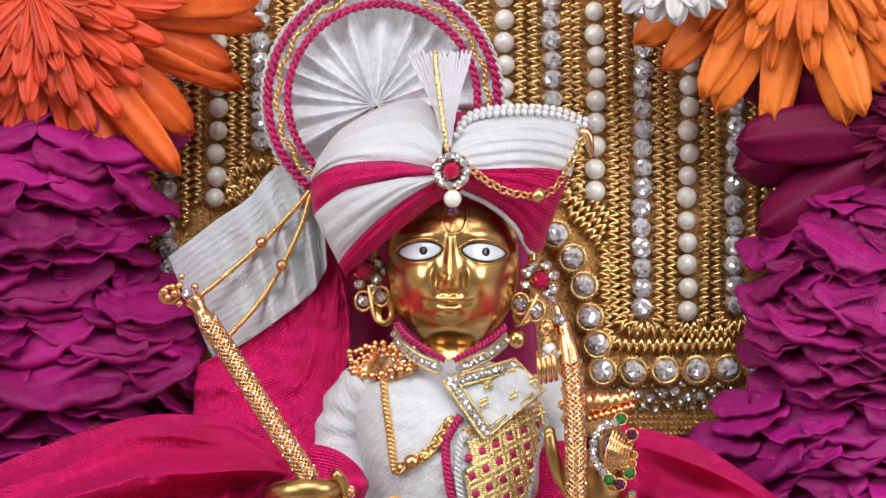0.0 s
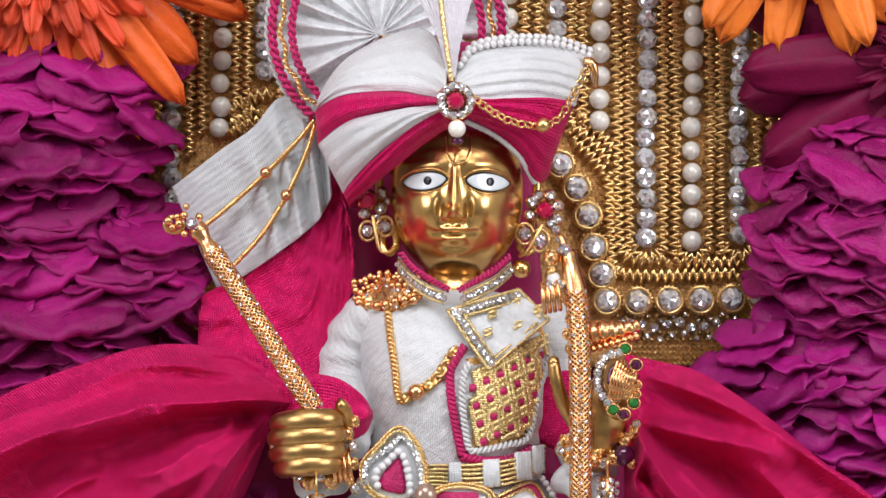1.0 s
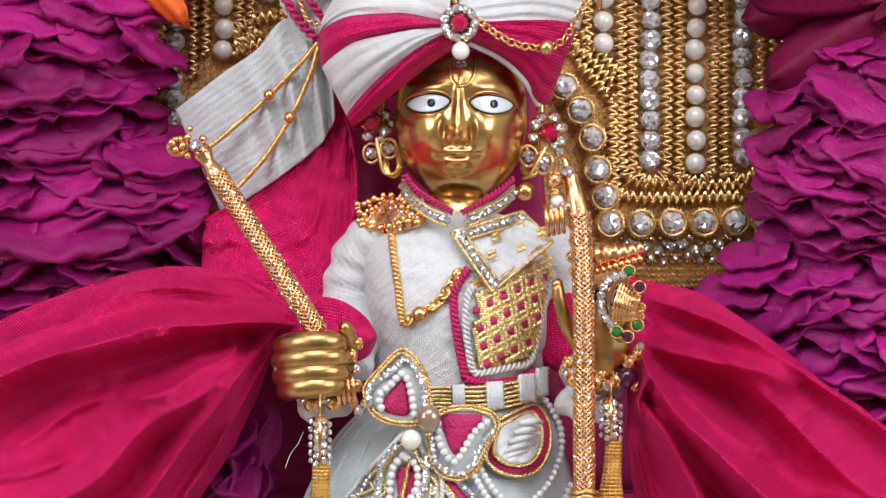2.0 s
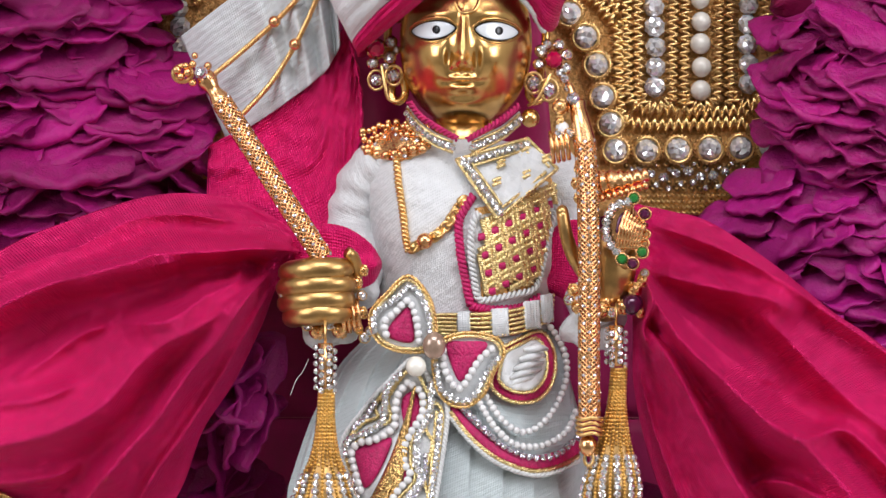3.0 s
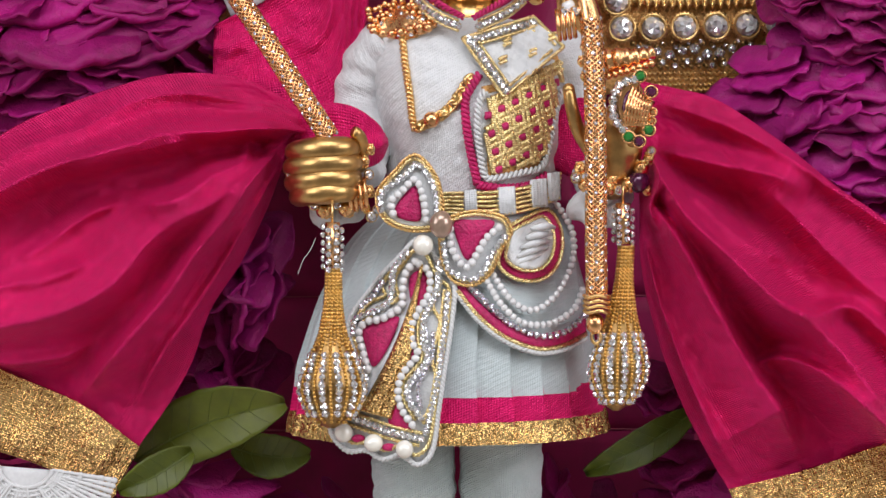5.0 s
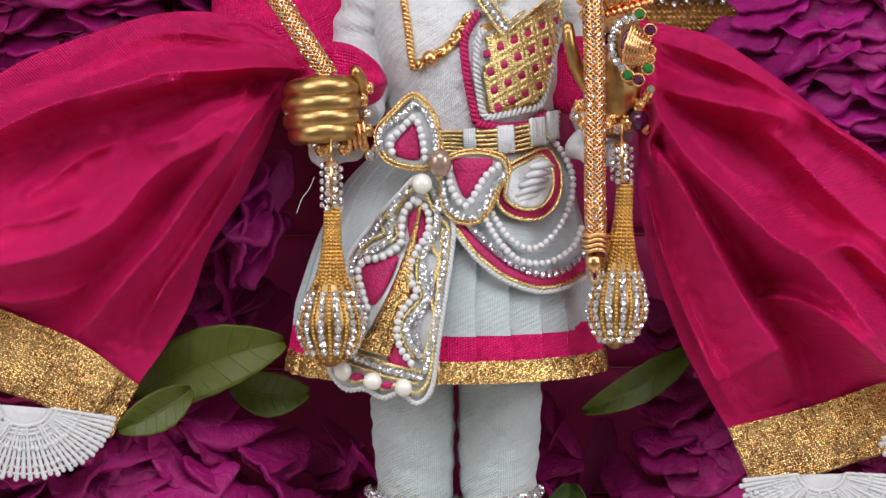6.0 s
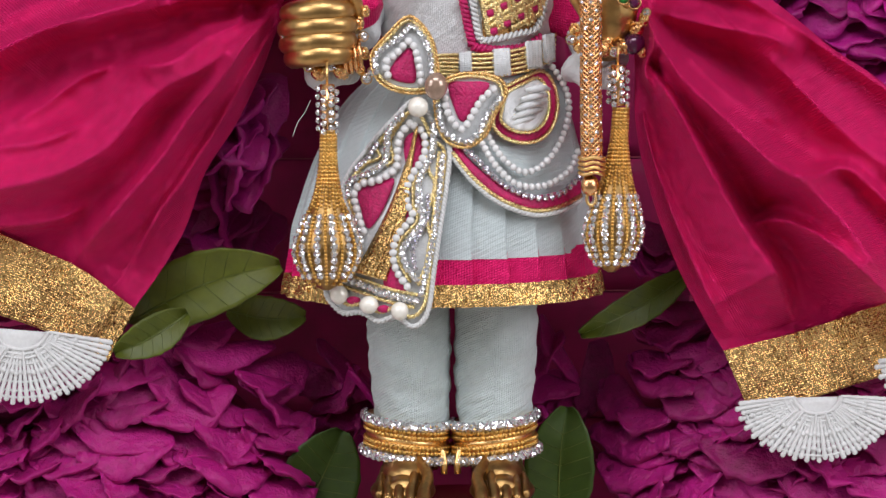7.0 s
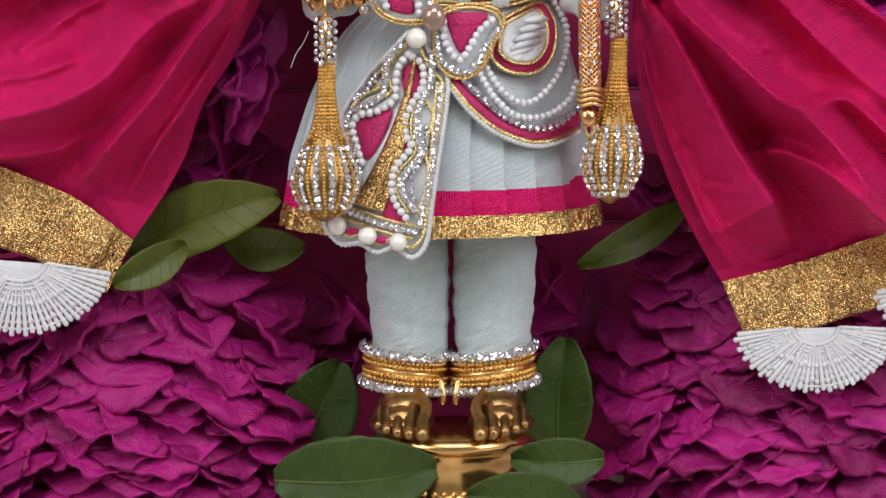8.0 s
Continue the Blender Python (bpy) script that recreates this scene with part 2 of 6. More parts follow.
def tube(bm, pts, r, n=8, closed=False, flat=1.0, caps=True):
    """A round wire along pts; r is a radius in metres or a function of 0..1."""
    pts = [Vector(p) for p in pts]
    count = len(pts)
    side = None
    rings = []
    for i, p in enumerate(pts):
        a = pts[i - 1] if i or closed else pts[0]
        b = pts[(i + 1) % count] if i < count - 1 or closed else pts[-1]
        t = (b - a).normalized()
        if side is None:
            side = t.orthogonal().normalized() if abs(t.y) > 0.9 else t.cross(Vector((0, 1, 0))).normalized()
        side = (side - t * side.dot(t)).normalized()
        up = t.cross(side)
        rad = float(r(i / max(1, count - 1)) if callable(r) else r)
        rings.append([bm.verts.new(p + rad * (math.cos(k * math.tau / n) * side + flat * math.sin(k * math.tau / n) * up)) for k in range(n)])
    lay = bm.loops.layers.uv.verify()
    run = [0.0]
    for a, b in zip(pts, pts[1:]):
        run.append(run[-1] + (b - a).length * 1000)
    for i in range(count if closed else count - 1):
        a, b = rings[i], rings[(i + 1) % count]
        wide = (a[0].co - pts[i]).length * 6283 / n
        for k in range(n):
            f = bm.faces.new((a[k], a[(k + 1) % n], b[(k + 1) % n], b[k]))
            for lp, (x, y) in zip(f.loops, ((k, i), (k + 1, i), (k + 1, i + 1), (k, i + 1))):
                lp[lay].uv = (x * wide, run[min(y, count - 1)] + 0.3 * x * wide)
    if caps and not closed and n > 2:
        bm.faces.new(rings[0][::-1])
        bm.faces.new(rings[-1])
    return bm


def ball(bm, c, r, n=10, squash=(1, 1, 1)):
    """A bead at c, slightly uneven."""
    rows = max(5, n * 2 // 3)
    rings = []
    for i in range(1, rows):
        a = math.pi * i / rows
        rings.append([bm.verts.new(c + Vector((r * squash[0] * math.sin(a) * math.cos(k * math.tau / n),
                                                 r * squash[1] * math.sin(a) * math.sin(k * math.tau / n),
                                                 r * squash[2] * math.cos(a)))) for k in range(n)])
    top, low = bm.verts.new(c + Vector((0, 0, r * squash[2]))), bm.verts.new(c - Vector((0, 0, r * squash[2])))
    for k in range(n):
        bm.faces.new((top, rings[0][k], rings[0][(k + 1) % n]))
        bm.faces.new((low, rings[-1][(k + 1) % n], rings[-1][k]))
        for a, b in zip(rings, rings[1:]):
            bm.faces.new((a[k], b[k], b[(k + 1) % n], a[(k + 1) % n]))
    return bm


def gem(bm, c, r, n=8, facing=Vector((0, -1, 0)), turn=0.0, high=0.75):
    """A brilliant-cut stone: table, crown and girdle, facing forward."""
    f = facing.normalized()
    x = f.cross(Vector((0, 0, 1))).normalized()
    z = x.cross(f)

    def face(*q):
        bm.faces.new([bm.verts.new(p) for p in q])

    def ring(rad, out, off):
        return [(c + f * out + rad * (math.cos((k + off) * math.tau / n + turn) * x + math.sin((k + off) * math.tau / n + turn) * z)) for k in range(n)]

    a, b, t, g = ring(r, 0, 0), ring(r * 0.8, r * high * 0.6, 0.5), ring(r * 0.5, r * high, 0), ring(r * 0.9, -r * 0.35, 0)
    for k in range(n):
        j = (k + 1) % n
        face(a[k], a[j], b[k])
        face(a[j], b[j], b[k])
        face(b[k], t[j], t[k])
        face(b[k], b[j], t[j])
        face(a[j], a[k], g[k], g[j])
    for k in range(n):
        face(t[k], t[(k + 1) % n], c + f * (r * high))
    return bm


def sheet(bm, rows, thick=0.0003, uv=True):
    """A cloth from a grid of places, with a back and closed edges; its UVs run in millimetres along the cloth."""
    h, w = len(rows), len(rows[0])
    R = np.array([[tuple(p) for p in r] for r in rows])
    du, dv = np.gradient(R, axis=1), np.gradient(R, axis=0)
    nrm = np.cross(du, dv)
    nrm /= np.maximum(np.linalg.norm(nrm, axis=2, keepdims=True), 1e-12)
    if nrm[:, :, 1].mean() > 0:
        nrm = -nrm
    front = [[bm.verts.new(R[i, j]) for j in range(w)] for i in range(h)]
    back = [[bm.verts.new(R[i, j] - nrm[i, j] * thick) for j in range(w)] for i in range(h)]
    lay = bm.loops.layers.uv.verify()
    su = np.concatenate([[0], np.cumsum(np.linalg.norm(np.diff(R, axis=1), axis=2).mean(axis=0))]) * 1000
    sv = np.concatenate([[0], np.cumsum(np.linalg.norm(np.diff(R, axis=0), axis=2).mean(axis=1))]) * 1000
    for g in (front, back):
        for i in range(h - 1):
            for j in range(w - 1):
                idx = ((i, j), (i, j + 1), (i + 1, j + 1), (i + 1, j))
                f = bm.faces.new([g[a][b] for a, b in (idx if g is front else idx[::-1])])
                for lp, (a, b) in zip(f.loops, idx if g is front else idx[::-1]):
                    lp[lay].uv = (su[b], sv[a])
    edge = [(0, j) for j in range(w)] + [(i, w - 1) for i in range(1, h)] + [(h - 1, j) for j in range(w - 2, -1, -1)] + [(i, 0) for i in range(h - 2, 0, -1)]
    for (a, b), (c, d) in zip(edge, edge[1:] + edge[:1]):
        f = bm.faces.new((front[a][b], back[a][b], back[c][d], front[c][d]))
        for lp, (i, j) in zip(f.loops, ((a, b), (a, b), (c, d), (c, d))):
            lp[lay].uv = (su[j], sv[i])
    return bm


def patch(bm, top, low, nu=40, nv=16, fold=None, bulge=0.0, thick=0.3, relief=None):
    """A cloth spanned between two edge curves of (u, v, d); fold(s, t) adds millimetres of depth, and so does
    relief, which takes arrays of u and v."""
    a, b = smooth(top, nu), smooth(low, nu)
    rows = []
    for j in range(nv + 1):
        t = j / nv
        row = []
        for i in range(nu + 1):
            s = i / nu
            q = a[i] * (1 - t) + b[i] * t
            q[2] += bulge * math.sin(math.pi * t) + (fold(s, t) if fold else 0)
            row.append(q)
        rows.append(row)
    Q = np.array(rows)
    if relief:
        Q[:, :, 2] += relief(Q[:, :, 0], Q[:, :, 1])
    return sheet(bm, [[P(*q) for q in row] for row in Q], thick * MM)


def folds(ridges, side):
    """Relief of a hanging cloth: each ridge is (height mm, width above, width below, line of (u, v)), the line running
    away from where the cloth is held; side is -1 where it runs to the left and 1 where it runs to the right."""
    made = [(h, wa, wb, np.array(smooth([(*p, 0.0) for p in pts], 24))[:, :2]) for h, wa, wb, pts in ridges]

    def relief(U, V):
        out = np.zeros_like(U)
        for h, wa, wb, q in made:
            best, sign, along = np.full(U.shape, 1e9), np.zeros_like(U), np.zeros_like(U)
            for k in range(len(q) - 1):
                e = q[k + 1] - q[k]
                L2 = float(e @ e)
                f = np.clip(((U - q[k, 0]) * e[0] + (V - q[k, 1]) * e[1]) / L2, 0, 1)
                x, y = U - q[k, 0] - f * e[0], V - q[k, 1] - f * e[1]
                dist = np.hypot(x, y)
                near = dist < best
                best = np.where(near, dist, best)
                sign = np.where(near, np.sign(side * (x * -e[1] + y * e[0])), sign)
                along = np.where(near, (k + f) / (len(q) - 1), along)
            w = 0.85 * np.where(sign > 0, wb, wa) * (0.45 + 0.55 * np.minimum(1, along * 3))
            out += h * np.minimum(1, np.minimum(along * 7 + 0.15, (1 - along) * 5 + 0.1)) * np.exp(-(best / w) ** 1.35)
        return out

    return relief


def rough(u, v, size=60, seed=0.0):
    return noise.noise((u / size, v / size, seed))


def outline_fill(bm, pts, d, depth=1.0, dome=0.0, rings=4, seed=0):
    """A padded panel inside a closed outline of (u, v); d: depth function of (u, v)."""
    n = len(pts)
    cu, cv = sum(p[0] for p in pts) / n, sum(p[1] for p in pts) / n
    loops = []
    for k in range(rings + 1):
        f = 1 - k / (rings + 0.0)
        loop = []
        for u, v in pts:
            a, b = cu + (u - cu) * f, cv + (v - cv) * f
            loop.append((a, b, d(a, b) + dome * (1 - f ** 3)))
        loops.append(loop)
    vs = [[bm.verts.new(P(*q)) for q in lp] for lp in loops[:-1]]
    mid = bm.verts.new(P(*loops[-1][0]))
    back = [bm.verts.new(P(q[0], q[1], q[2] - depth)) for q in loops[0]]
    for k in range(n):
        j = (k + 1) % n
        bm.faces.new((back[k], back[j], vs[0][j], vs[0][k]))
        for a, b in zip(vs, vs[1:]):
            bm.faces.new((a[k], a[j], b[j], b[k]))
        bm.faces.new((vs[-1][k], vs[-1][j], mid))
    return bm


def closed(points, n):
    """A smooth closed outline through (u, v) points."""
    q = list(points)
    p = [np.array(x, float) for x in q]
    out = []
    per = max(2, n // len(p))
    for i in range(len(p)):
        a, b, c, d = p[i - 1], p[i], p[(i + 1) % len(p)], p[(i + 2) % len(p)]
        for k in range(per):
            t = k / per
            out.append(tuple(0.5 * (2 * b + (c - a) * t + (2 * a - 5 * b + 4 * c - d) * t * t + (3 * b - a - 3 * c + d) * t ** 3)))
    return out


def twist(bm, pts, r, turns, wire, n=5, strands=2):
    """A twisted cord: strands of wire wound round a line."""
    pts = [Vector(p) for p in pts]
    for s in range(strands):
        out = []
        m = len(pts)
        for i, p in enumerate(pts):
            t = (pts[min(i + 1, m - 1)] - pts[max(i - 1, 0)]).normalized()
            x = t.cross(Vector((0, 1, 0)))
            x = x.normalized() if x.length > 1e-6 else Vector((1, 0, 0))
            y = x.cross(t)
            a = math.tau * (turns * i / (m - 1) + s / strands)
            out.append(p + r * (math.cos(a) * x + math.sin(a) * y))
        tube(bm, out, wire, n)
    return bm


def coil(bm, points, r, pitch, wire):
    """A bullion braid along a curve of (u, v, d): a zigzag wire couched over a soft core; sizes on the grid."""
    length = sum(math.dist(a[:2], b[:2]) for a, b in zip(points, points[1:]))
    turns = max(2, round(length / pitch))
    mid = line(points, turns * 4)
    tube(bm, mid[::2], r * 0.5 * GRID, 6, flat=0.7)
    out = []
    for i, p in enumerate(mid):
        t = (mid[min(i + 1, len(mid) - 1)] - mid[max(i - 1, 0)]).normalized()
        x = t.cross(Vector((0, 1, 0))).normalized()
        out.append(p + r * GRID * (x * (0, 1.05, 0, -1.05)[i % 4] + Vector((0, -1, 0)) * (0.9, 0.3, 0.7, 0.3)[i % 4]))
    return tube(bm, out, wire * GRID, 6)


def beads(points, step):
    """Places a step apart along a curve of (u, v, d)."""
    fine = smooth(points, 60)
    length = sum(math.dist(a[:2], b[:2]) for a, b in zip(fine, fine[1:]))
    return line(points, max(1, round(length / step)))


# ---- structure ----
def box(bm, lo, hi):
    v = [bm.verts.new((x, y, z)) for x in (lo[0], hi[0]) for y in (lo[1], hi[1]) for z in (lo[2], hi[2])]
    for f in ((0, 1, 3, 2), (4, 6, 7, 5), (0, 4, 5, 1), (2, 3, 7, 6), (0, 2, 6, 4), (1, 5, 7, 3)):
        bm.faces.new([v[i] for i in f])
    return bm


def setting(name, lo, hi, mat, label):
    return tagged(part(name, box(bmesh.new(), lo, hi), mat, None, flat=True), label, "structure", kind="structure")


# Unseen room, added and kept small and pale so that it bounces light.
setting("floor", (-1.7, -2.5, -1.0), (1.7, 1.2, -0.9), MARBLE, "unseen pale floor, added to close the room and bounce light")
setting("ceiling", (-1.7, -2.5, 1.6), (1.7, 1.2, 1.7), PLASTER, "unseen pale ceiling, added to close the room and bounce light")
setting("wall_north", (-1.7, 1.1, -0.9), (1.7, 1.2, 1.6), PLASTER, "unseen pale wall behind the shrine, added to close the room")
setting("wall_south", (-1.7, -2.5, -0.9), (1.7, -2.4, 1.6), PLASTER, "unseen pale wall facing the shrine, added to bounce light")
setting("wall_west", (-1.7, -2.4, -0.9), (-1.6, 1.1, 1.6), PLASTER, "unseen pale side wall, added to bounce light")
setting("wall_east", (1.6, -2.4, -0.9), (1.7, 1.1, 1.6), PLASTER, "unseen pale side wall, added to bounce light")

# Unseen table, made pale to keep red reflections off the pedestal.
altar = thing("altar_table", "unseen pale altar table added under the flowers", "table")
part("altar_top", box(bmesh.new(), (-0.5, -0.12, -0.03), (0.5, 0.3, 0.0)), MARBLE, altar, flat=True)
part("altar_body", box(bmesh.new(), (-0.45, -0.08, -0.9), (0.45, 0.27, -0.03)), MARBLE, altar, flat=True)

# Maroon cloth-covered boards behind the figure, with thin pale seams.
throne = thing("throne_back", "maroon cloth throne back with thin pale seams", "backdrop", kind="structure")
BACK = -62
seams = (-700, 620, 880, 1133, 1372, 1600, 1911)
for a, b in zip(seams, seams[1:]):
    bm = bmesh.new()
    patch(bm, [(-700, a + 2, BACK), (2300, a + 2, BACK)], [(-700, b - 2, BACK), (2300, b - 2, BACK)], 60, 8,
          lambda s, t: 0.8 * rough(s * 900, t * 60, 80, a) + 0.6 * math.sin(math.pi * t) ** 0.3, thick=6)
    part("back_board", bm, DARK_SILK, throne)
part("backing", patch(bmesh.new(), [(-700, -700, BACK - 6.5), (2300, -700, BACK - 6.5)], [(-700, 1911, BACK - 6.5), (2300, 1911, BACK - 6.5)], 8, 8, thick=2), DARK_SILK, throne)
for b in seams[3:5]:
    part("piping", tube(bmesh.new(), line([(-700, b, BACK), (784, b - 1, BACK), (2300, b, BACK)], 30), 0.00022, 5), material("pale_piping", (0.45, 0.1, 0.16), 0.9, spec=0.1), throne, "thin pale pink piping")

# ---- the embroidered panel ----
panel = thing("embroidered_panel", "gold embroidered panel with rows of pearls and crystals", "embroidered panel")
FACE = -45
bm = bmesh.new()
patch(bm, [(255, -120, FACE), (1395, -120, FACE)], [(255, 772, FACE), (1395, 772, FACE)], 60, 50,
      lambda s, t: 0.5 * rough(s * 1100, t * 900, 30), thick=9)
part("ground_cloth", bm, DARK_GOLD, panel, "dull gold cloth ground")
rng = random.Random(4)


bead_r = 19 * GRID
pearl_mesh = part("pearl", ball(bmesh.new(), Vector(), bead_r, 14), PEARL, panel)
bmg = gem(bmesh.new(), Vector(), 20 * GRID, 8, turn=0.39)
stone_mesh = part("crystal", bmg, BRILLIANT, panel, flat=True)
first = {"pearl": pearl_mesh, "stone": stone_mesh}
columns = [(383, "pearl", 352), (548, "pearl", 352), (713, "pearl", 352), (891, "pearl", 352), (1053, "pearl", 338), (1218, "pearl", 550),
           (297, "stone", 545), (460, "stone", 250), (628, "stone", 352), (805, "stone", 352), (975, "stone", 352), (1137, "stone", 545), (1302, "stone", 540)]
for u, kind, low in columns:
    v, step = low, 39.5 if kind == "pearl" else 35.0
    while v > -110:
        jig = (u + rng.uniform(-2, 2) + 2.5 * math.sin(v / 90), v + rng.uniform(-1.5, 1.5))
        sc = rng.uniform(0.93, 1.05)
        m = Matrix.Translation(P(*jig, FACE + (2.0 if kind == "pearl" else 1.6))) @ pose(0, 0, 0, rng.uniform(-9, 9), rng.uniform(0, 360) if kind == "stone" else 0, rng.uniform(-9, 9)) @ Matrix.Scale(sc, 4)
        if first.get(kind):
            first.pop(kind).matrix_basis = m
        else:
            again(pearl_mesh if kind == "pearl" else stone_mesh, m, panel)
        v -= step * rng.uniform(0.98, 1.03)
# bullion coils, two between neighbouring columns, turning round under the stone columns
coils = sorted(u for u, _, _ in columns)
for a, b in zip(coils, coils[1:]):
    for f in (0.36, 0.62):
        u = a + (b - a) * f
        low = 400 if u < 330 else 360 if u < 450 else 200 if u < 520 else 360 if u < 1040 else 430 if u < 1075 else 500 if u < 1085 else 575
        w = rng.uniform(-3, 3)
        part("bullion_coil", coil(bmesh.new(), [(u, -110, FACE + 1), (u + w, 100, FACE + 1), (u - w, 300, FACE + 1), (u, low, FACE + 1)], 11.5, 14, 4.0), GOLD, panel)
for u in (1335, 1357, 1378, 270):
    part("bullion_coil", coil(bmesh.new(), [(u, -110, FACE + 1), (u + 2, 200, FACE + 1), (u, 480 if u > 300 else 420, FACE + 1)], 11.5, 14, 4.0), GOLD, panel)
for pts in ([(1085, 430), (1086, 520), (1094, 572), (1130, 585), (1175, 583)], [(1068, 430), (1072, 540), (1080, 600), (1130, 612), (1300, 608)],
            [(1110, 560), (1125, 580), (1150, 580), (1165, 560)], [(1190, 562), (1205, 580), (1232, 580), (1246, 562)],
            [(1185, 588), (1240, 590), (1300, 585)], [(1275, 556), (1290, 575), (1315, 575), (1330, 556)],
            [(1003, 372), (1030, 392), (1062, 430)], [(1000, 345), (1035, 372), (1070, 412)], [(1010, 322), (1045, 352), (1075, 390)],
            [(405, 345), (425, 330), (450, 318)], [(400, 325), (430, 300), (475, 290)], [(395, 362), (430, 345), (470, 335)]):
    part("bullion_coil", coil(bmesh.new(), [(*p, FACE + 1.4) for p in pts], 11.5, 14, 4.0), GOLD, panel)
# set studs along the lower edge, and the small row and gold strip under them
cup = bmesh.new()
tube(cup, [Vector((24 * GRID * math.cos(a * math.tau / 28), -0.0006, 24 * GRID * math.sin(a * math.tau / 28))) for a in range(28)], 3.4 * GRID, 6, closed=True)
tube(cup, [Vector((0, 0.0012, 0)), Vector((0, -0.0004, 0))], lambda t: (27 - 2 * t) * GRID, 20)
for k in range(22):
    ball(cup, Vector((27 * GRID * math.cos(k * math.tau / 22), -0.0003, 27 * GRID * math.sin(k * math.tau / 22))), 2.8 * GRID, 6)
cup_ob = None
face_gem = gem(bmesh.new(), Vector((0, -0.0005, 0)), 21.5 * GRID, 10)
gem_ob = None
for u, v in ((985, 415), (1013, 457), (1033, 506), (1043, 562), (1057, 610), (1066, 657), (1121, 657), (1177, 656), (1233, 655), (1288, 652), (1340, 650)):
    m = Matrix.Translation(P(u, v, FACE + 3)) @ pose(0, 0, 0, rng.uniform(-8, 8), rng.uniform(0, 60), rng.uniform(-8, 8))
    if cup_ob is None:
        cup_ob = part("setting_cup", cup, GOLD, panel)
        gem_ob = part("crystal", face_gem, BRILLIANT, cup_ob, flat=True)
        cup_ob.matrix_basis = m
    else:
        c = again(cup_ob, m, panel)
        again(gem_ob, Matrix(), c)
bm = bmesh.new()
for u in range(1085, 1390, 22):
    v = 700 + 6 * math.sin(u / 12)
    gem(bm, P(u, v, FACE + 2.4), rng.uniform(8, 11) * GRID, 8, turn=u)
    gem(bm, P(u + 9, v + 19, FACE + 2.0), rng.uniform(6, 8) * GRID, 8, turn=u)
    gem(bm, P(u + 11, v - 14, FACE + 2.0), 5 * GRID, 8, turn=u)
tagged(part("crystal_fringe", bm, CRYSTAL, panel, "fringe of tiny crystals", flat=True), kind="stuff")
bm = bmesh.new()
for u in range(1085, 1395, 14):
    ball(bm, P(u, 688 + 4 * math.sin(u), FACE + 2), 5.5 * GRID, 7)
    ball(bm, P(u + 6, 714, FACE + 2), 5.5 * GRID, 7)
    tube(bm, [P(u, 722, FACE + 1.5), P(u + 8, 728, FACE + 2.2)], 4 * GRID, 5)
tagged(part("gold_beading", bm, DARK_BRASS, panel), kind="stuff")
bm = bmesh.new()
for u in range(1075, 1395, 9):
    for k in range(4):
        v = 734 + k * 10
        tube(bm, [P(u, v, FACE + 1.2), P(u + 5, v + 5, FACE + 1.8), P(u + 9, v, FACE + 1.2)], 2.6 * GRID, 4)
part("gold_strip", bm, GOLD, panel, "flat woven gold strip")


# ---- flowers ----
def rose_petal(name, w, h, seed, curl=1.0, point=0.0, mat=ROSE):
    """A broad rose petal hanging from its root, its free edge rolled and uneven (w, h on the grid)."""
    rows = []
    nu, nv = 14, 9
    w, h = w * GRID, h * GRID
    for j in range(nv + 1):
        t = j / nv
        row = []
        for i in range(nu + 1):
            s = i / nu * 2 - 1
            ragged = noise.noise((s * 2.5, seed * 7.1, 0.3)) * 0.22 + noise.noise((s * 8, seed * 3.3, 1.7)) * 0.07
            reach = t * (1 - (0.3 + point) * abs(s) ** (2 - point) + ragged * t)
            x = s * w / 2 * (0.72 + 0.32 * math.sin(math.pi * (0.12 + 0.62 * t)))
            y = -h * (0.28 * math.sin(math.pi * 0.75 * t) + 0.18 * (1 - s * s) * t)
            z = -h * reach
            roll = max(0, (t - 0.66) / 0.34)
            y += -h * 0.16 * curl * math.sin(roll * 2.6)
            z += h * 0.13 * curl * roll ** 2
            y += -h * 0.17 * t * noise.noise((s * 2.4 + seed, t * 2.2, seed * 1.3)) - h * 0.05 * noise.noise((s * 7 + seed, t * 5, seed))
            row.append(Vector((x, y, z)))
        rows.append(row)
    bm = sheet(bmesh.new(), rows, 0.0003)
    me = bpy.data.meshes.new(name)
    bm.to_mesh(me)
    bm.free()
    me.shade_smooth()
    me.materials.append(mat)
    return me


BROAD = [rose_petal("rose_petal", random.Random(i).uniform(150, 235), random.Random(i + 50).uniform(72, 96), i + 1, (0.4, 1.1, 0.8)[i % 3]) for i in range(8)]
BRIGHT = [rose_petal("rose_petal", random.Random(i + 9).uniform(150, 235), random.Random(i + 59).uniform(72, 100), i + 41, (0.4, 1.1, 0.8)[i % 3], 0.0, LIT_ROSE) for i in range(8)]
NARROW = [rose_petal("rose_petal", random.Random(i).uniform(120, 190), random.Random(i + 70).uniform(60, 88), i + 21, (0.5, 1.0, 0.3)[i % 3], 0.22, MID_ROSE) for i in range(8)]


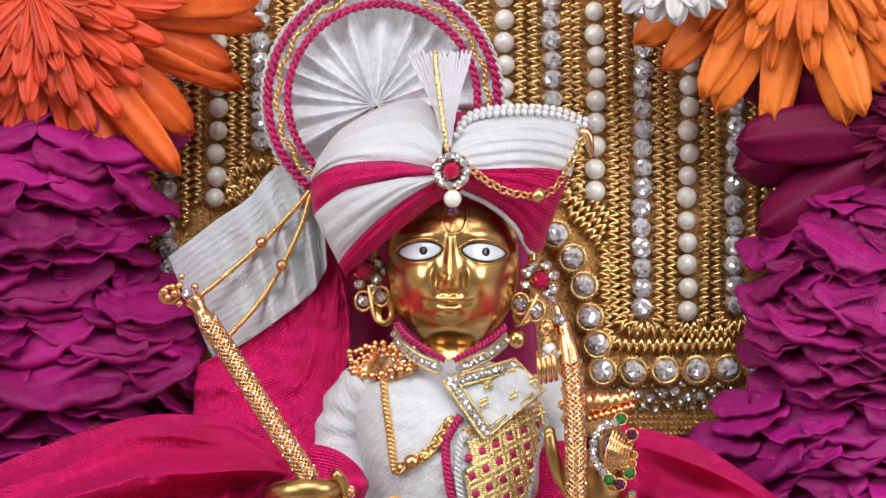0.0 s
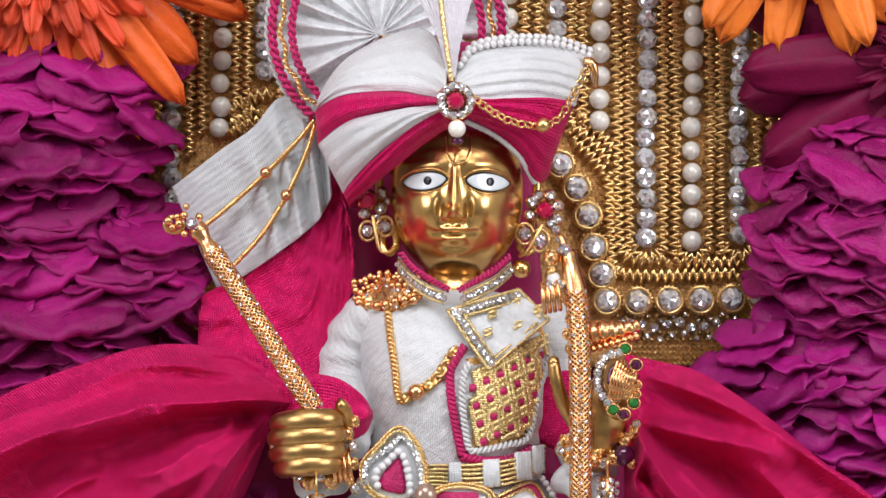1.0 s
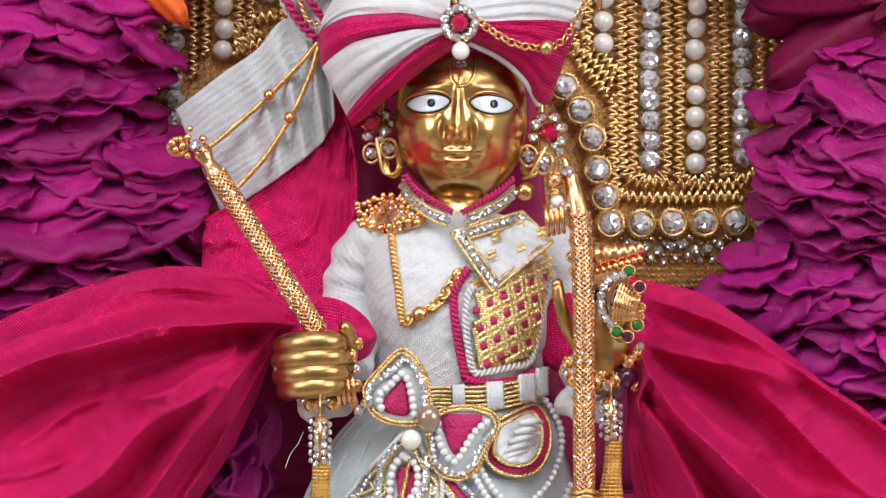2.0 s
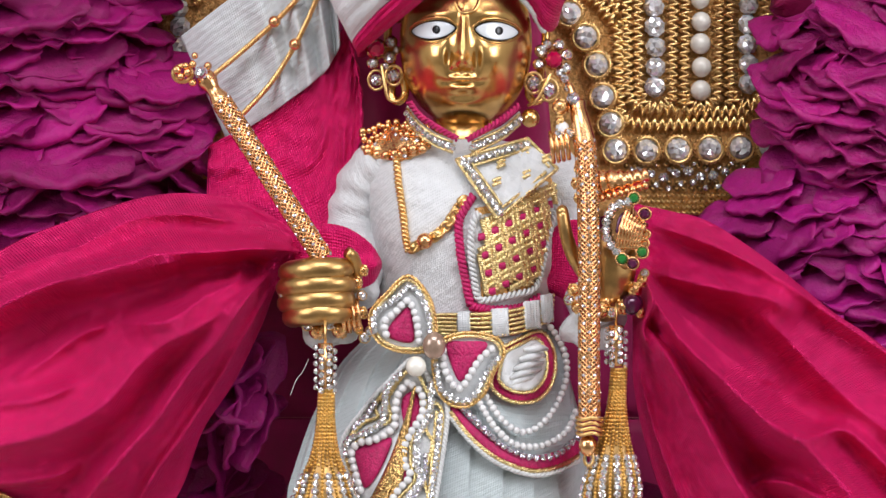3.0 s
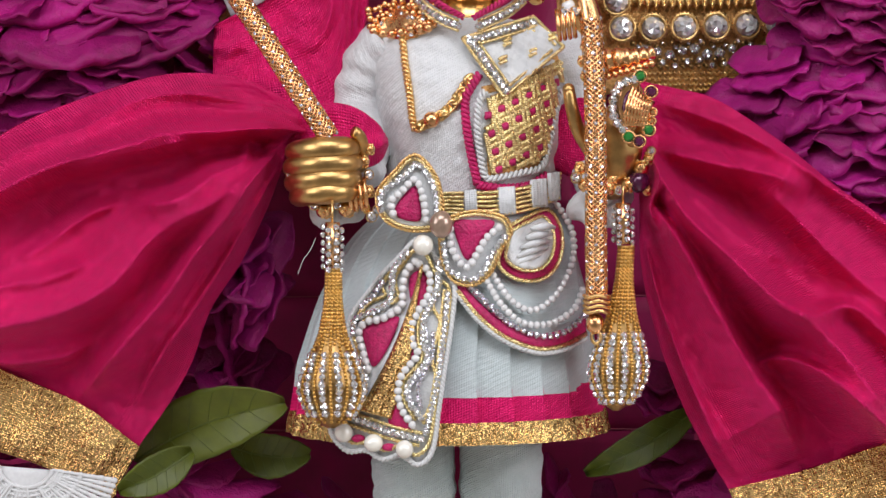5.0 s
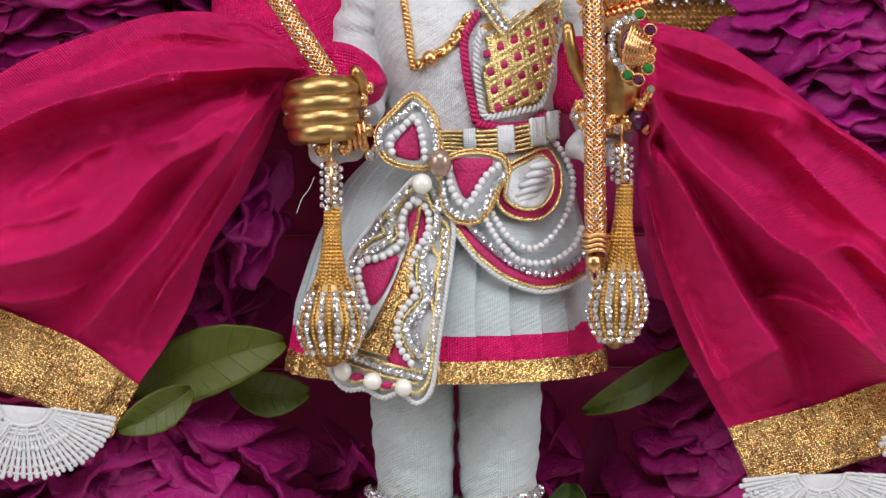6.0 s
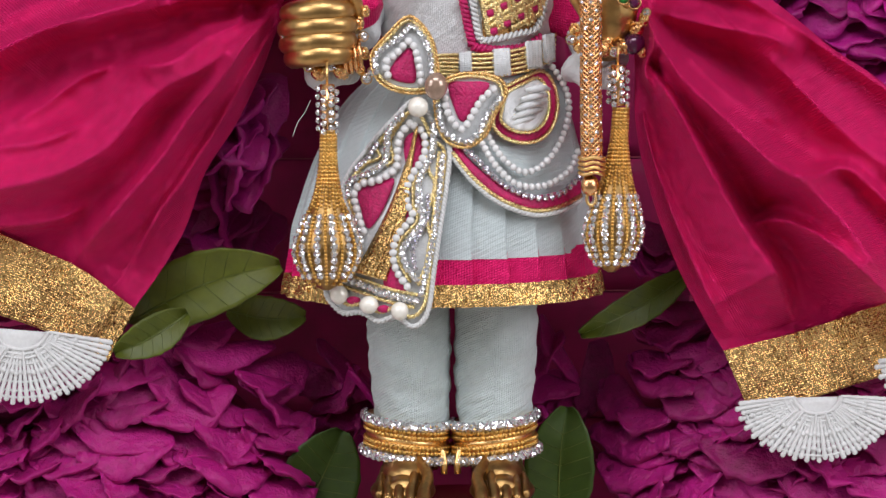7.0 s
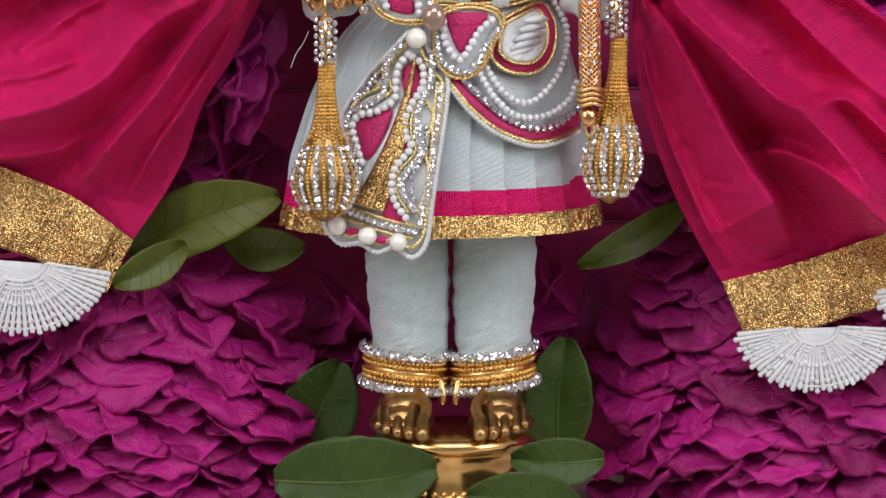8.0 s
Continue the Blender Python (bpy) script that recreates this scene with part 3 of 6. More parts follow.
def rose(label, cu, cv, ru, rv, d0, deep, rows, per, meshes, seed, swing=10.0, loose=1.2, heart=ROSE):
    """A full-blown rose: petals laid like shingles over a rounded heart."""
    rng = random.Random(seed)
    ob = thing("rose", label, "flower", "magenta roses round the figure")
    bm = ball(bmesh.new(), Vector(), 1, 16)
    for q in bm.verts:
        q.co = P(cu + q.co.x * ru * 0.86, cv - q.co.z * rv * 0.86, d0 - 7 + deep * (-q.co.y if q.co.y < 0 else -q.co.y * 0.3))
    part("heart", bm, heart, ob)
    for j in range(rows):
        y = -1 + 2 * (j + 0.5) / rows
        wide = math.sqrt(max(0.05, 1 - abs(y) ** 3))
        n = max(2, round(per * wide))
        for k in range(n):
            x = ((k + 0.5 + 0.5 * (j % 2) - 0.25) / n * 2 - 1) * wide + rng.uniform(-0.09, 0.09)
            yy = y + rng.uniform(-0.5, 0.5) / rows
            out = math.sqrt(max(0, 1 - min(1, 0.75 * x * x + 0.7 * yy * yy)))
            u, v, d = cu + x * ru * 0.86, cv + yy * rv - 45, d0 + deep * out + rng.uniform(-loose, loose)
            o = new("petal", rng.choice(meshes))
            sc = rng.uniform(0.75, 1.15)
            o.matrix_basis = (Matrix.Translation(P(u, v, d)) @ pose(0, 0, 0, 0, 0, 58 * max(-1, min(1, x)) + rng.uniform(-14, 14))
                              @ pose(0, 0, 0, -14 + rng.uniform(-12, 10) * (0.6 + loose * 0.4), rng.gauss(0, swing), 0) @ Matrix.Diagonal((sc * rng.choice((-1, 1)), sc, sc, 1)))
            o.parent = ob
    return ob


rose("full magenta rose with ruffled layered petals beside the veil", 55, 385, 235, 195, -38, 26, 13, 4, BROAD, 1)
rose("deep magenta rose with rolled petals above the shawl", 140, 680, 240, 195, -42, 26, 14, 4, BROAD, 2)
rose("full magenta rose with ruffled petals beside the panel", 1545, 560, 222, 205, -38, 28, 17, 5, NARROW, 3, 12)
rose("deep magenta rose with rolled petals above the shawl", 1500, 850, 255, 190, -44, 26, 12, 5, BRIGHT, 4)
rose("magenta rose with pointed, crowded petals beside the feet", 190, 1800, 372, 365, -38, 34, 25, 7, NARROW, 5, 15, 2.0, MID_ROSE)
rose("magenta rose with pointed, crowded petals beside the feet", 1400, 1790, 380, 390, -38, 34, 26, 7, NARROW, 6, 15, 2.0, MID_ROSE)
rose("magenta rose low beside the shawl's lace", -40, 1600, 200, 200, -30, 20, 8, 3, NARROW, 7, 28)
# The lightened petals here offset the shadow behind the shawl.
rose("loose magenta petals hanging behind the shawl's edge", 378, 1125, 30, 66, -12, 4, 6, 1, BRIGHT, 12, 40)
rose("small magenta rose bud deep behind the leggings", 575, 1600, 66, 80, -44, 8, 4, 2, NARROW, 8, 30)
rose("small magenta rose bud deep behind the leggings", 955, 1590, 66, 92, -44, 8, 4, 2, NARROW, 9, 30)
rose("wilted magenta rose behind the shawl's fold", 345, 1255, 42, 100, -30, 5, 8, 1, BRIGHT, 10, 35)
rose("wilted magenta rose behind the shawl's fold", 1165, 1380, 35, 95, -34, 6, 7, 1, NARROW, 11, 35)


def ray_petal(name, length, width, mat, seed, tip=0.6, ridge=0.5, droop=0.1):
    """A long daisy petal along +x, ribbed, with a notched tip."""
    rows = []
    nu, nv = 14, 8
    length, width = length * GRID, width * GRID
    for j in range(nv + 1):
        s = j / nv * 2 - 1
        row = []
        for i in range(nu + 1):
            t = i / nu
            half = width / 2 * (0.34 + 0.66 * math.sin(math.pi / 2 * min(1, t * 1.5))) * (1 if t < 0.62 else math.sqrt(max(0.0, 1 - ((t - 0.62) / 0.38) ** 2.2)) * (1 - tip * 0.1) + 0.05)
            notch = -0.025 * length * (0.5 + 0.5 * math.cos(s * math.pi * 3)) * max(0, t - 0.85) / 0.15
            x = length * t + notch
            y = -ridge * 0.0011 * math.cos(s * math.pi * 2) + droop * length * t * t + 0.22 * width * s * s - 0.0012 * noise.noise((t * 3 + seed, s * 1.5, seed))
            row.append(Vector((x, y, s * half + 0.05 * width * noise.noise((t * 2, seed * 5.5, 0)))))
        rows.append(row)
    bm = sheet(bmesh.new(), rows, 0.00035)
    me = bpy.data.meshes.new(name)
    bm.to_mesh(me)
    bm.free()
    me.shade_smooth()
    me.materials.append(mat)
    return me


def daisy(label, cu, cv, d, whorls, disc, seed, lean=(0, 0)):
    """A gerbera: whorls of (count, length, width, material, lift in mm, cup in degrees) round a disc."""
    rng = random.Random(seed)
    ob = thing("gerbera", label, "flower", "gerberas at the top")
    hub = Matrix.Translation(P(cu, cv, d)) @ pose(0, 0, 0, lean[0], 0, lean[1])
    for w, (count, length, width, mat, lift, cupped) in enumerate(whorls):
        shapes = [ray_petal("ray_petal", length * f, width * g, mat, seed * 10 + i + w * 3, droop=0.08 + 0.05 * i) for i, (f, g) in enumerate(((1, 1), (0.93, 1.1), (1.05, 0.9)))]
        for k in range(count):
            o = new("petal", rng.choice(shapes))
            a = 360 * (k + rng.uniform(-0.25, 0.25) + 0.5 * w) / count
            o.matrix_basis = hub @ Matrix.Translation((0, -lift * MM - rng.uniform(0, 1.6) * MM, 0)) @ pose(0, 0, 0, 0, a, 0) @ pose(0, 0, 0, rng.uniform(-16, 16), 0, -cupped + rng.uniform(-6, 5))
            o.parent = ob
    bm = bmesh.new()
    for k in range(90):
        r, a = disc * math.sqrt((k + 0.5) / 90), k * 2.39996
        tip = Vector((r * math.cos(a) * GRID, -0.0075 - 0.002 * rng.random(), r * math.sin(a) * GRID))
        tube(bm, [hub @ Vector((tip.x * 0.9, 0, tip.z * 0.9)), hub @ tip], lambda t: (5 - 2 * t) * GRID, 5)
    part("disc", bm, material("gerbera_disc", (0.5, 0.22, 0.04), 0.6, island=-0.8, vary=0.5), ob, "brown and yellow disc florets")
    return ob


daisy("orange gerbera in full bloom above the rose", 60, -15, -14,
      [(18, 408, 84, RED_ORANGE, 0, 3), (17, 395, 76, RED_ORANGE, 1.8, 5), (34, 262, 46, INNER_ORANGE, 3.4, 9), (34, 215, 42, INNER_ORANGE, 4.6, 14), (26, 165, 36, INNER_ORANGE, 5.8, 19), (20, 125, 30, INNER_ORANGE, 7, 25)], 60, 1)
daisy("orange gerbera in full bloom above the panel", 1420, -130, -14,
      [(18, 368, 82, ORANGE, 0, 2), (17, 358, 76, ORANGE, 1.8, 4), (32, 250, 46, ORANGE, 3.6, 9), (30, 205, 40, ORANGE, 5.0, 15), (20, 130, 30, ORANGE, 7, 25)], 60, 2)
daisy("dark magenta gerbera with broad petals under the orange one", 1655, 215, -20,
      [(17, 400, 108, DARK_PETAL, 0, 2), (16, 385, 100, DARK_PETAL, 2, 5), (18, 160, 42, DARK_PETAL, 4, 12), (16, 120, 34, DARK_PETAL, 5, 20)], 50, 3)
daisy("white daisy with blunt petals at the panel's top", 1190, -80, -1,
      [(16, 135, 42, WHITE_PETAL, 0, 4), (14, 110, 36, WHITE_PETAL, 2, 12)], 40, 4)


def leaf(label, root, tip, width, d0, d1, seed, bend=2.0, mat=LEAF):
    """A pointed leaf from root to tip (u, v) with a folded midrib, side veins and a wavy edge."""
    ob = thing("leaf", label, "leaf", "green leaves among the roses")
    rng = random.Random(seed)
    ax = np.array(tip, float) - np.array(root, float)
    L = np.linalg.norm(ax)
    ax /= L
    nx = np.array([-ax[1], ax[0]])
    curve = rng.uniform(-0.08, 0.08)

    def at(t, s):
        half = width / 2 * math.sin(math.pi * min(1, t * 0.96 + 0.02)) ** 0.6 * (1.05 - 0.2 * t)
        q = np.array(root) + ax * L * t + nx * (s * half * (1 + 0.015 * math.sin(t * 40 + s)) + curve * L * math.sin(math.pi * t))
        d = d0 + (d1 - d0) * t + bend * math.sin(math.pi * t) + abs(s) * 2.2 - 0.2 * abs(math.sin((t * 7 - abs(s) * 1.6) * math.pi)) * abs(s) + 1.2 * rough(q[0], q[1], 70, seed)
        return P(q[0], q[1], d)

    part("blade", sheet(bmesh.new(), [[at(i / 28, j / 7 - 1) for i in range(29)] for j in range(15)], 0.0003), mat, ob)
    bm = tube(bmesh.new(), [at(i / 20, 0) + Vector((0, -0.0001, 0)) for i in range(20)], lambda t: 0.0003 * (1.1 - t), 5)
    for k in range(6):
        for s in (-1, 1):
            t = 0.12 + k * 0.13
            tube(bm, [at(min(1, t + 0.1 * q), s * q * 0.92) + Vector((0, -0.0001, 0)) for q in (0, 0.3, 0.6, 0.95)], 0.00007, 4)
    part("midrib", bm, PALE_LEAF, ob, "pale midrib and side veins")
    return ob


leaf("broad olive green leaf beside the shawl's gold border", (196, 1425), (466, 1322), 128, -14, -2, 1)
leaf("olive green leaf tucked under a broader leaf", (370, 1402), (510, 1414), 84, -22, -16, 2)
leaf("small green leaf under the gold border", (300, 1408), (168, 1480), 74, -4, 2, 3)
leaf("narrow olive green leaf beside the crimson shawl", (1196, 1338), (1000, 1450), 66, -14, -4, 4)
leaf("dark green leaf beside the brass base", (492, 1790), (575, 1622), 146, -18, -10, 5, mat=DARK_LEAF)
leaf("broad dark green leaf over the brass base", (452, 1836), (744, 1816), 176, 14, 26, 6, mat=DARK_LEAF)
leaf("upright dark green leaf beside the feet", (962, 1800), (976, 1580), 132, -14, -10, 7, mat=DARK_LEAF)
leaf("dark green leaf against the brass base", (1045, 1800), (878, 1800), 96, 14, 22, 8, mat=DARK_LEAF)
leaf("dark green leaf low before the brass base", (1000, 1880), (800, 1866), 110, 18, 30, 9, mat=DARK_LEAF)


# ---- the brass figure ----
def bump(u, v, cu, cv, su, sv):
    return math.exp(-((u - cu) / su) ** 2 - ((v - cv) / sv) ** 2)


def face_depth(u, v):
    """Relief of the face, in millimetres over the plain oval of the head."""
    x = u - 797
    r = 0.0
    r += 2.4 * bump(u, v, 794, 498, 10, 13) + 1.8 * bump(u, v, 796, 470, 7 + max(0, v - 440) * 0.09, 30) + 1.0 * bump(u, v, 797, 432, 6, 20)
    r += 0.9 * (bump(u, v, 777, 507, 7, 8) + bump(u, v, 810, 507, 7, 8))
    r -= 0.7 * (bump(u, v, 783, 519, 6, 4) + bump(u, v, 803, 519, 6, 4))
    smile = 538 - ((u - 795) / 36) ** 2 * 3.5
    r += 1.3 * bump(u, v, 785, smile - 8, 13, 5) + 1.3 * bump(u, v, 806, smile - 8, 13, 5) + 1.6 * bump(u, v, 795, smile + 9, 18, 6.5)
    r -= 1.1 * math.exp(-((u - 795) / 30) ** 2 - ((v - smile) / 2.6) ** 2) + 0.6 * bump(u, v, 795, 561, 20, 5)
    r -= 0.5 * (bump(u, v, 758, 535, 5, 5) + bump(u, v, 832, 535, 5, 5))
    r += 1.3 * bump(u, v, 797, 580, 32, 16) + 0.7 * bump(u, v, 797, 392, 80, 30)
    for s in (-1, 1):
        r -= 1.0 * bump(u, v, 797 + s * 57, 447, 40, 18)
        r += 0.5 * bump(u, v, 797 + s * 52, 416, 38, 9)
        r += 1.7 * bump(u, v, 797 + s * 54, 500, 34, 36)
        r -= 1.3 * bump(u, v, 796 + s * 25, 496, 7, 24)
    return r


def head_point(nx, ny, nz):
    wide = 117 * (1 + 0.06 * max(0, -nz) - 0.02 * max(0, nz))
    u, v = 801 + wide * math.copysign(abs(nx) ** 0.97, nx), 459 - (156 if nz > 0 else 158) * nz
    d = -2 + (19 if ny > 0 else 17) * math.copysign(abs(ny) ** (0.84 + 0.03 * max(0, -nz)), ny)
    return u, v, d + (face_depth(u, v) * min(1, ny * 2.2) if ny > 0 else 0)


def face_front(u, v):
    """Depth of the face's surface at (u, v)."""
    nz = (459 - v) / (156 if v < 459 else 158)
    wide = 117 * (1 + 0.06 * max(0, -nz) - 0.02 * max(0, nz))
    q = min(1, abs((u - 801) / wide)) ** (1 / 0.97)
    ny = math.sqrt(max(0, 1 - q * q - nz * nz))
    return -2 + 19 * ny ** (0.84 + 0.03 * max(0, -nz)) + face_depth(u, v) * min(1, ny * 2.2)


fig = bmesh.new()
NA, NB = 110, 150
rings = []
for i in range(1, NA):
    a = math.pi * (i / NA) ** 1.15
    rings.append([fig.verts.new(P(*head_point(math.sin(a) * math.cos(b * math.tau / NB), math.cos(a), math.sin(a) * math.sin(b * math.tau / NB)))) for b in range(NB)])
tip = fig.verts.new(P(*head_point(0, 1, 0)))
aft = fig.verts.new(P(*head_point(0, -1, 0)))
for k in range(NB):
    j = (k + 1) % NB
    fig.faces.new((tip, rings[0][k], rings[0][j]))
    fig.faces.new((aft, rings[-1][j], rings[-1][k]))
    for a, b in zip(rings, rings[1:]):
        fig.faces.new((a[k], b[k], b[j], a[j]))
# inlaid eyes with their rims, brow lines and the raised mark on the brow
for cu, cv, s in ((744, 444, -1), (856, 446, 1)):
    edge = []
    for k in range(36):
        a = k / 36 * math.tau
        x, y = math.cos(a), math.sin(a)
        edge.append((cu + 38.5 * x, cv + (15.5 if y < 0 else 16.5) * math.copysign(abs(y) ** 1.25, y) + s * 3 * x))
    start = len(fig.faces)
    outline_fill(fig, edge, lambda u, v: face_front(u, v) + 0.25, 1.2, 0.55, 5)
    fig.faces.ensure_lookup_table()
    for f in fig.faces[start:]:
        f.material_index = 1
    start = len(fig.faces)
    tube(fig, [P(u, v, face_front(u, v) + 0.35) for u, v in edge], 1.1 * GRID, 6, closed=True)
    pu = cu + (5 if s < 0 else 4)
    outline_fill(fig, [(pu + 7.2 * math.cos(k * math.tau / 20), cv + 7.6 * math.sin(k * math.tau / 20)) for k in range(20)],
                 lambda u, v: face_front(u, v) + 0.85, 0.8, 0.25, 3)
    fig.faces.ensure_lookup_table()
    for f in fig.faces[start:]:
        f.material_index = 2
    for up, gap, w in ((-1, 6, 2.6), (1, 5, 1.6)):
        lid = []
        for k in range(19):
            x = math.cos(math.pi * (1 - k / 18))
            lid.append((cu + 43 * x, cv + s * 3 * x + up * (16 * max(0.0, 1 - x * x) ** 0.62 + gap * (1 - 0.7 * x * x))))
        tube(fig, [P(u, v, face_front(u, v) + 0.1) for u, v in lid], lambda t: w * GRID * (0.3 + math.sin(math.pi * t)), 6)
tube(fig, [P(q[0], q[1], face_front(q[0], q[1]) + 0.5) for q in smooth([(781, 362), (783, 395), (792, 412), (804, 414), (818, 408), (826, 388), (827, 362)], 30)], 3.2 * GRID, 8)
for cu, s in ((684, -1), (922, 1)):  # ears with long pierced lobes
    tube(fig, [P(*q) for q in smooth([(cu + s * 2, 425, -1), (cu + s * 18, 430, -3), (cu + s * 20, 470, -3), (cu + s * 12, 520, -2), (cu + s * 14, 560, -1), (cu + s * 2, 572, 0), (cu - s * 10, 556, 0), (cu - s * 4, 520, 0)], 36)], 7.5 * GRID, 10)
tube(fig, [P(798, 585, -4), P(797, 640, -2), P(796, 700, 0)], lambda t: (52 + 14 * t) * GRID, 24)
ball(fig, P(915, 600, 2), 17 * GRID, 14)
# trunk and limbs under the clothes
tube(fig, [P(*q) for q in smooth([(796, 680, 0), (795, 800, 0), (800, 960, 0), (790, 1100, 0)], 12)], 0.011, 20)
for pts in ([(670, 720, 0), (615, 820, 2), (585, 900, 14), (560, 905, 22)], [(930, 720, 0), (985, 830, 2), (1040, 940, 10), (1055, 890, 18)]):
    tube(fig, [P(*q) for q in smooth(pts, 14)], 0.0030, 14)
for cu in (700, 850):
    tube(fig, [P(cu + 5, 1080, 0), P(cu, 1400, 0), P(cu, 1690, 1)], 0.0068, 16)
# closed grip: palm, four rolled fingers, thumb
hand_start = len(fig.faces)
ball(fig, P(540, 905, 22), 1, 20, (0.0083, 0.0080, 0.0086))
for k, v in enumerate((868, 895, 922, 946)):
    w = (56, 60, 58, 50)[k]
    tube(fig, [P(*q) for q in smooth([(540 - w + 6, v + 8, 18), (540 - w + 4, v + 6, 25), (540 - w * 0.55, v + 3, 29.5), (540, v, 31), (540 + w * 0.6, v - 1, 30), (540 + w * 0.85, v - 1, 26.5)], 20)],
         lambda t: 21.5 * GRID * (0.84 + 0.16 * math.sin(math.pi * t)), 12)
tube(fig, [P(*q) for q in smooth([(600, 900, 20), (606, 868, 25), (600, 845, 28), (590, 838, 29)], 10)], lambda t: (15 - 5 * t) * GRID, 12)
# open palm with fingers curved round the staff
ball(fig, P(1052, 865, 20), 1, 20, (0.0072, 0.0048, 0.0098))
for pts, r in (([(1015, 880, 22), (990, 840, 26), (978, 800, 28), (972, 765, 28)], 12.5),
               ([(1065, 830, 24), (1085, 800, 26), (1095, 770, 25)], 11), ([(1080, 860, 23), (1100, 840, 25), (1110, 815, 24)], 10)):
    tube(fig, [P(*q) for q in smooth(pts, 14)], lambda t: r * GRID * (1.1 - 0.25 * t), 12)
    ball(fig, P(*pts[-1]), r * 0.86 * GRID, 10)
tube(fig, [P(1050, 900, 18), P(1040, 940, 14)], 34 * GRID, 16)
foot_start = len(fig.faces)
for cu, s in ((690, -1), (852, 1)):
    tube(fig, [P(*q) for q in smooth([(cu - s * 2, 1640, 0), (cu + s * 2, 1690, 5), (cu + s * 6, 1722, 13), (cu + s * 8, 1745, 22)], 14)], lambda t: (50 - 8 * t) * GRID * (1 - 0.25 * t), 22, flat=1.0)
    ball(fig, P(cu + s * 2, 1702, 9), 1, 22, (48 * GRID, 0.0095, 40 * GRID))
    ball(fig, P(cu + s * 8, 1730, 14), 1, 22, (58 * GRID, 0.0105, 26 * GRID))
    for k in range(5):
        w = (12.5, 10, 9.5, 9, 8)[k]
        x = cu - s * 30 + s * (0, 24, 45, 64, 80)[k]
        low = 1754 - (0, 1, 4, 9, 17)[k]
        inner_x = cu - s * 18 + s * 13 * k
        tube(fig, [P(*q) for q in smooth([(inner_x, 1672 + k * 3, 12 - k), (x - s * (6 - k), 1706 + k, 19 - k), (x, 1732 - k * 2, 25 - k * 1.2), (x + s, low, 28.5 - k * 1.4)], 14)], lambda t: w * GRID * (0.75 + 0.25 * t), 10)
        ball(fig, P(x + s, low, 28.5 - k * 1.4), w * 1.0 * GRID, 10, (1, 1, 1.1))
fig.faces.ensure_lookup_table()
for f in fig.faces[hand_start:foot_start]:
    f.material_index = 4
# Feet get the darker brass, which includes the shade low down.
for f in fig.faces[foot_start:]:
    f.material_index = 3
figure = part("statue", fig, [BRASS, ENAMEL, BLACK, DARK_BRASS, HAND_BRASS])
tagged(figure, "polished brass figure with inlaid white eyes, dressed in silk", "statue")


def lathe(bm, centre, profile, n=56):
    """A turned form round a vertical axis; profile of (radius, height) in metres."""
    rings = [[bm.verts.new(centre + Vector((r * math.cos(k * math.tau / n), r * math.sin(k * math.tau / n), z))) for k in range(n)] for r, z in profile]
    for a, b in zip(rings, rings[1:]):
        for k in range(n):
            bm.faces.new((a[k], a[(k + 1) % n], b[(k + 1) % n], b[k]))
    bm.faces.new(rings[-1])
    bm.faces.new(rings[0][::-1])
    return bm


pedestal = thing("pedestal", "round turned brass pedestal under the figure's feet", "pedestal")
top = P(775, 1768, 28).z
base = Vector((P(775, 1742, 0).x, -0.008, top))
part("plinth", lathe(bmesh.new(), base, [(0.0215, -top), (0.0215, -0.0205), (0.0205, -0.0180), (0.0172, -0.0160), (0.0163, -0.0140), (0.0160, -0.0100), (0.0166, -0.0075), (0.0176, -0.0064), (0.0180, -0.0050),
                                          (0.0184, -0.0040), (0.0199, -0.0034), (0.0204, -0.0022), (0.0200, -0.0010), (0.0190, 0.0), (0.0176, 0.0003)]), BRASS, pedestal)
bm = bmesh.new()
for k in range(40):
    a = k * math.tau / 40
    ball(bm, base + Vector((0.0164 * math.cos(a), 0.0164 * math.sin(a), -0.0142)), 0.0009, 8)
part("bead_ring", bm, BRASS, pedestal)


# ---- clothes ----
def body(bm, levels, n=72, steps=40, wrinkle=None, place=P):
    """A garment of rings: levels of (v, centre u, half-width, half-depth mm, centre d)."""
    lv = smooth(levels, steps)
    rings = []
    lay = bm.loops.layers.uv.verify()
    for i, (v, cu, ru, rd, dc) in enumerate(lv):
        ring = []
        for k in range(n):
            a = k * math.tau / n
            w = wrinkle(i / steps, a, cu + ru * math.sin(a), v) if wrinkle else 0
            ring.append(bm.verts.new(place(cu + (ru + w * 7) * math.sin(a), v, dc + (rd + w) * math.cos(a))))
        rings.append(ring)
    hgt = (lv[-1][0] - lv[0][0]) / 7
    for i, (a, b) in enumerate(zip(rings, rings[1:])):
        wide = lv[i][2] * 6.28 / 7
        for k in range(n):
            f = bm.faces.new((a[k], b[k], b[(k + 1) % n], a[(k + 1) % n]))
            for lp, (x, y) in zip(f.loops, ((k, i), (k, i + 1), (k + 1, i + 1), (k + 1, i))):
                lp[lay].uv = (x / n * wide, y / steps * hgt + 0.4 * x / n * wide)
    return bm


TORSO = [(638, 797, 62, 9.0, 0), (650, 796, 110, 11.5, 0), (664, 794, 150, 13.5, 0), (700, 793, 168, 15.5, 0), (760, 796, 170, 18, 0.5), (830, 798, 163, 18.5, 1), (900, 800, 152, 17, 1), (985, 802, 148, 16, 1)]
_tv = [t[0] for t in TORSO]


def torso(u, v):
    """Depth of the jacket's front."""
    cu, ru, rd, dc = (np.interp(v, _tv, [t[k] for t in TORSO]) for k in (1, 2, 3, 4))
    return float(dc + rd * math.sqrt(max(0.02, 1 - min(1, abs((u - cu) / ru)) ** 2)))


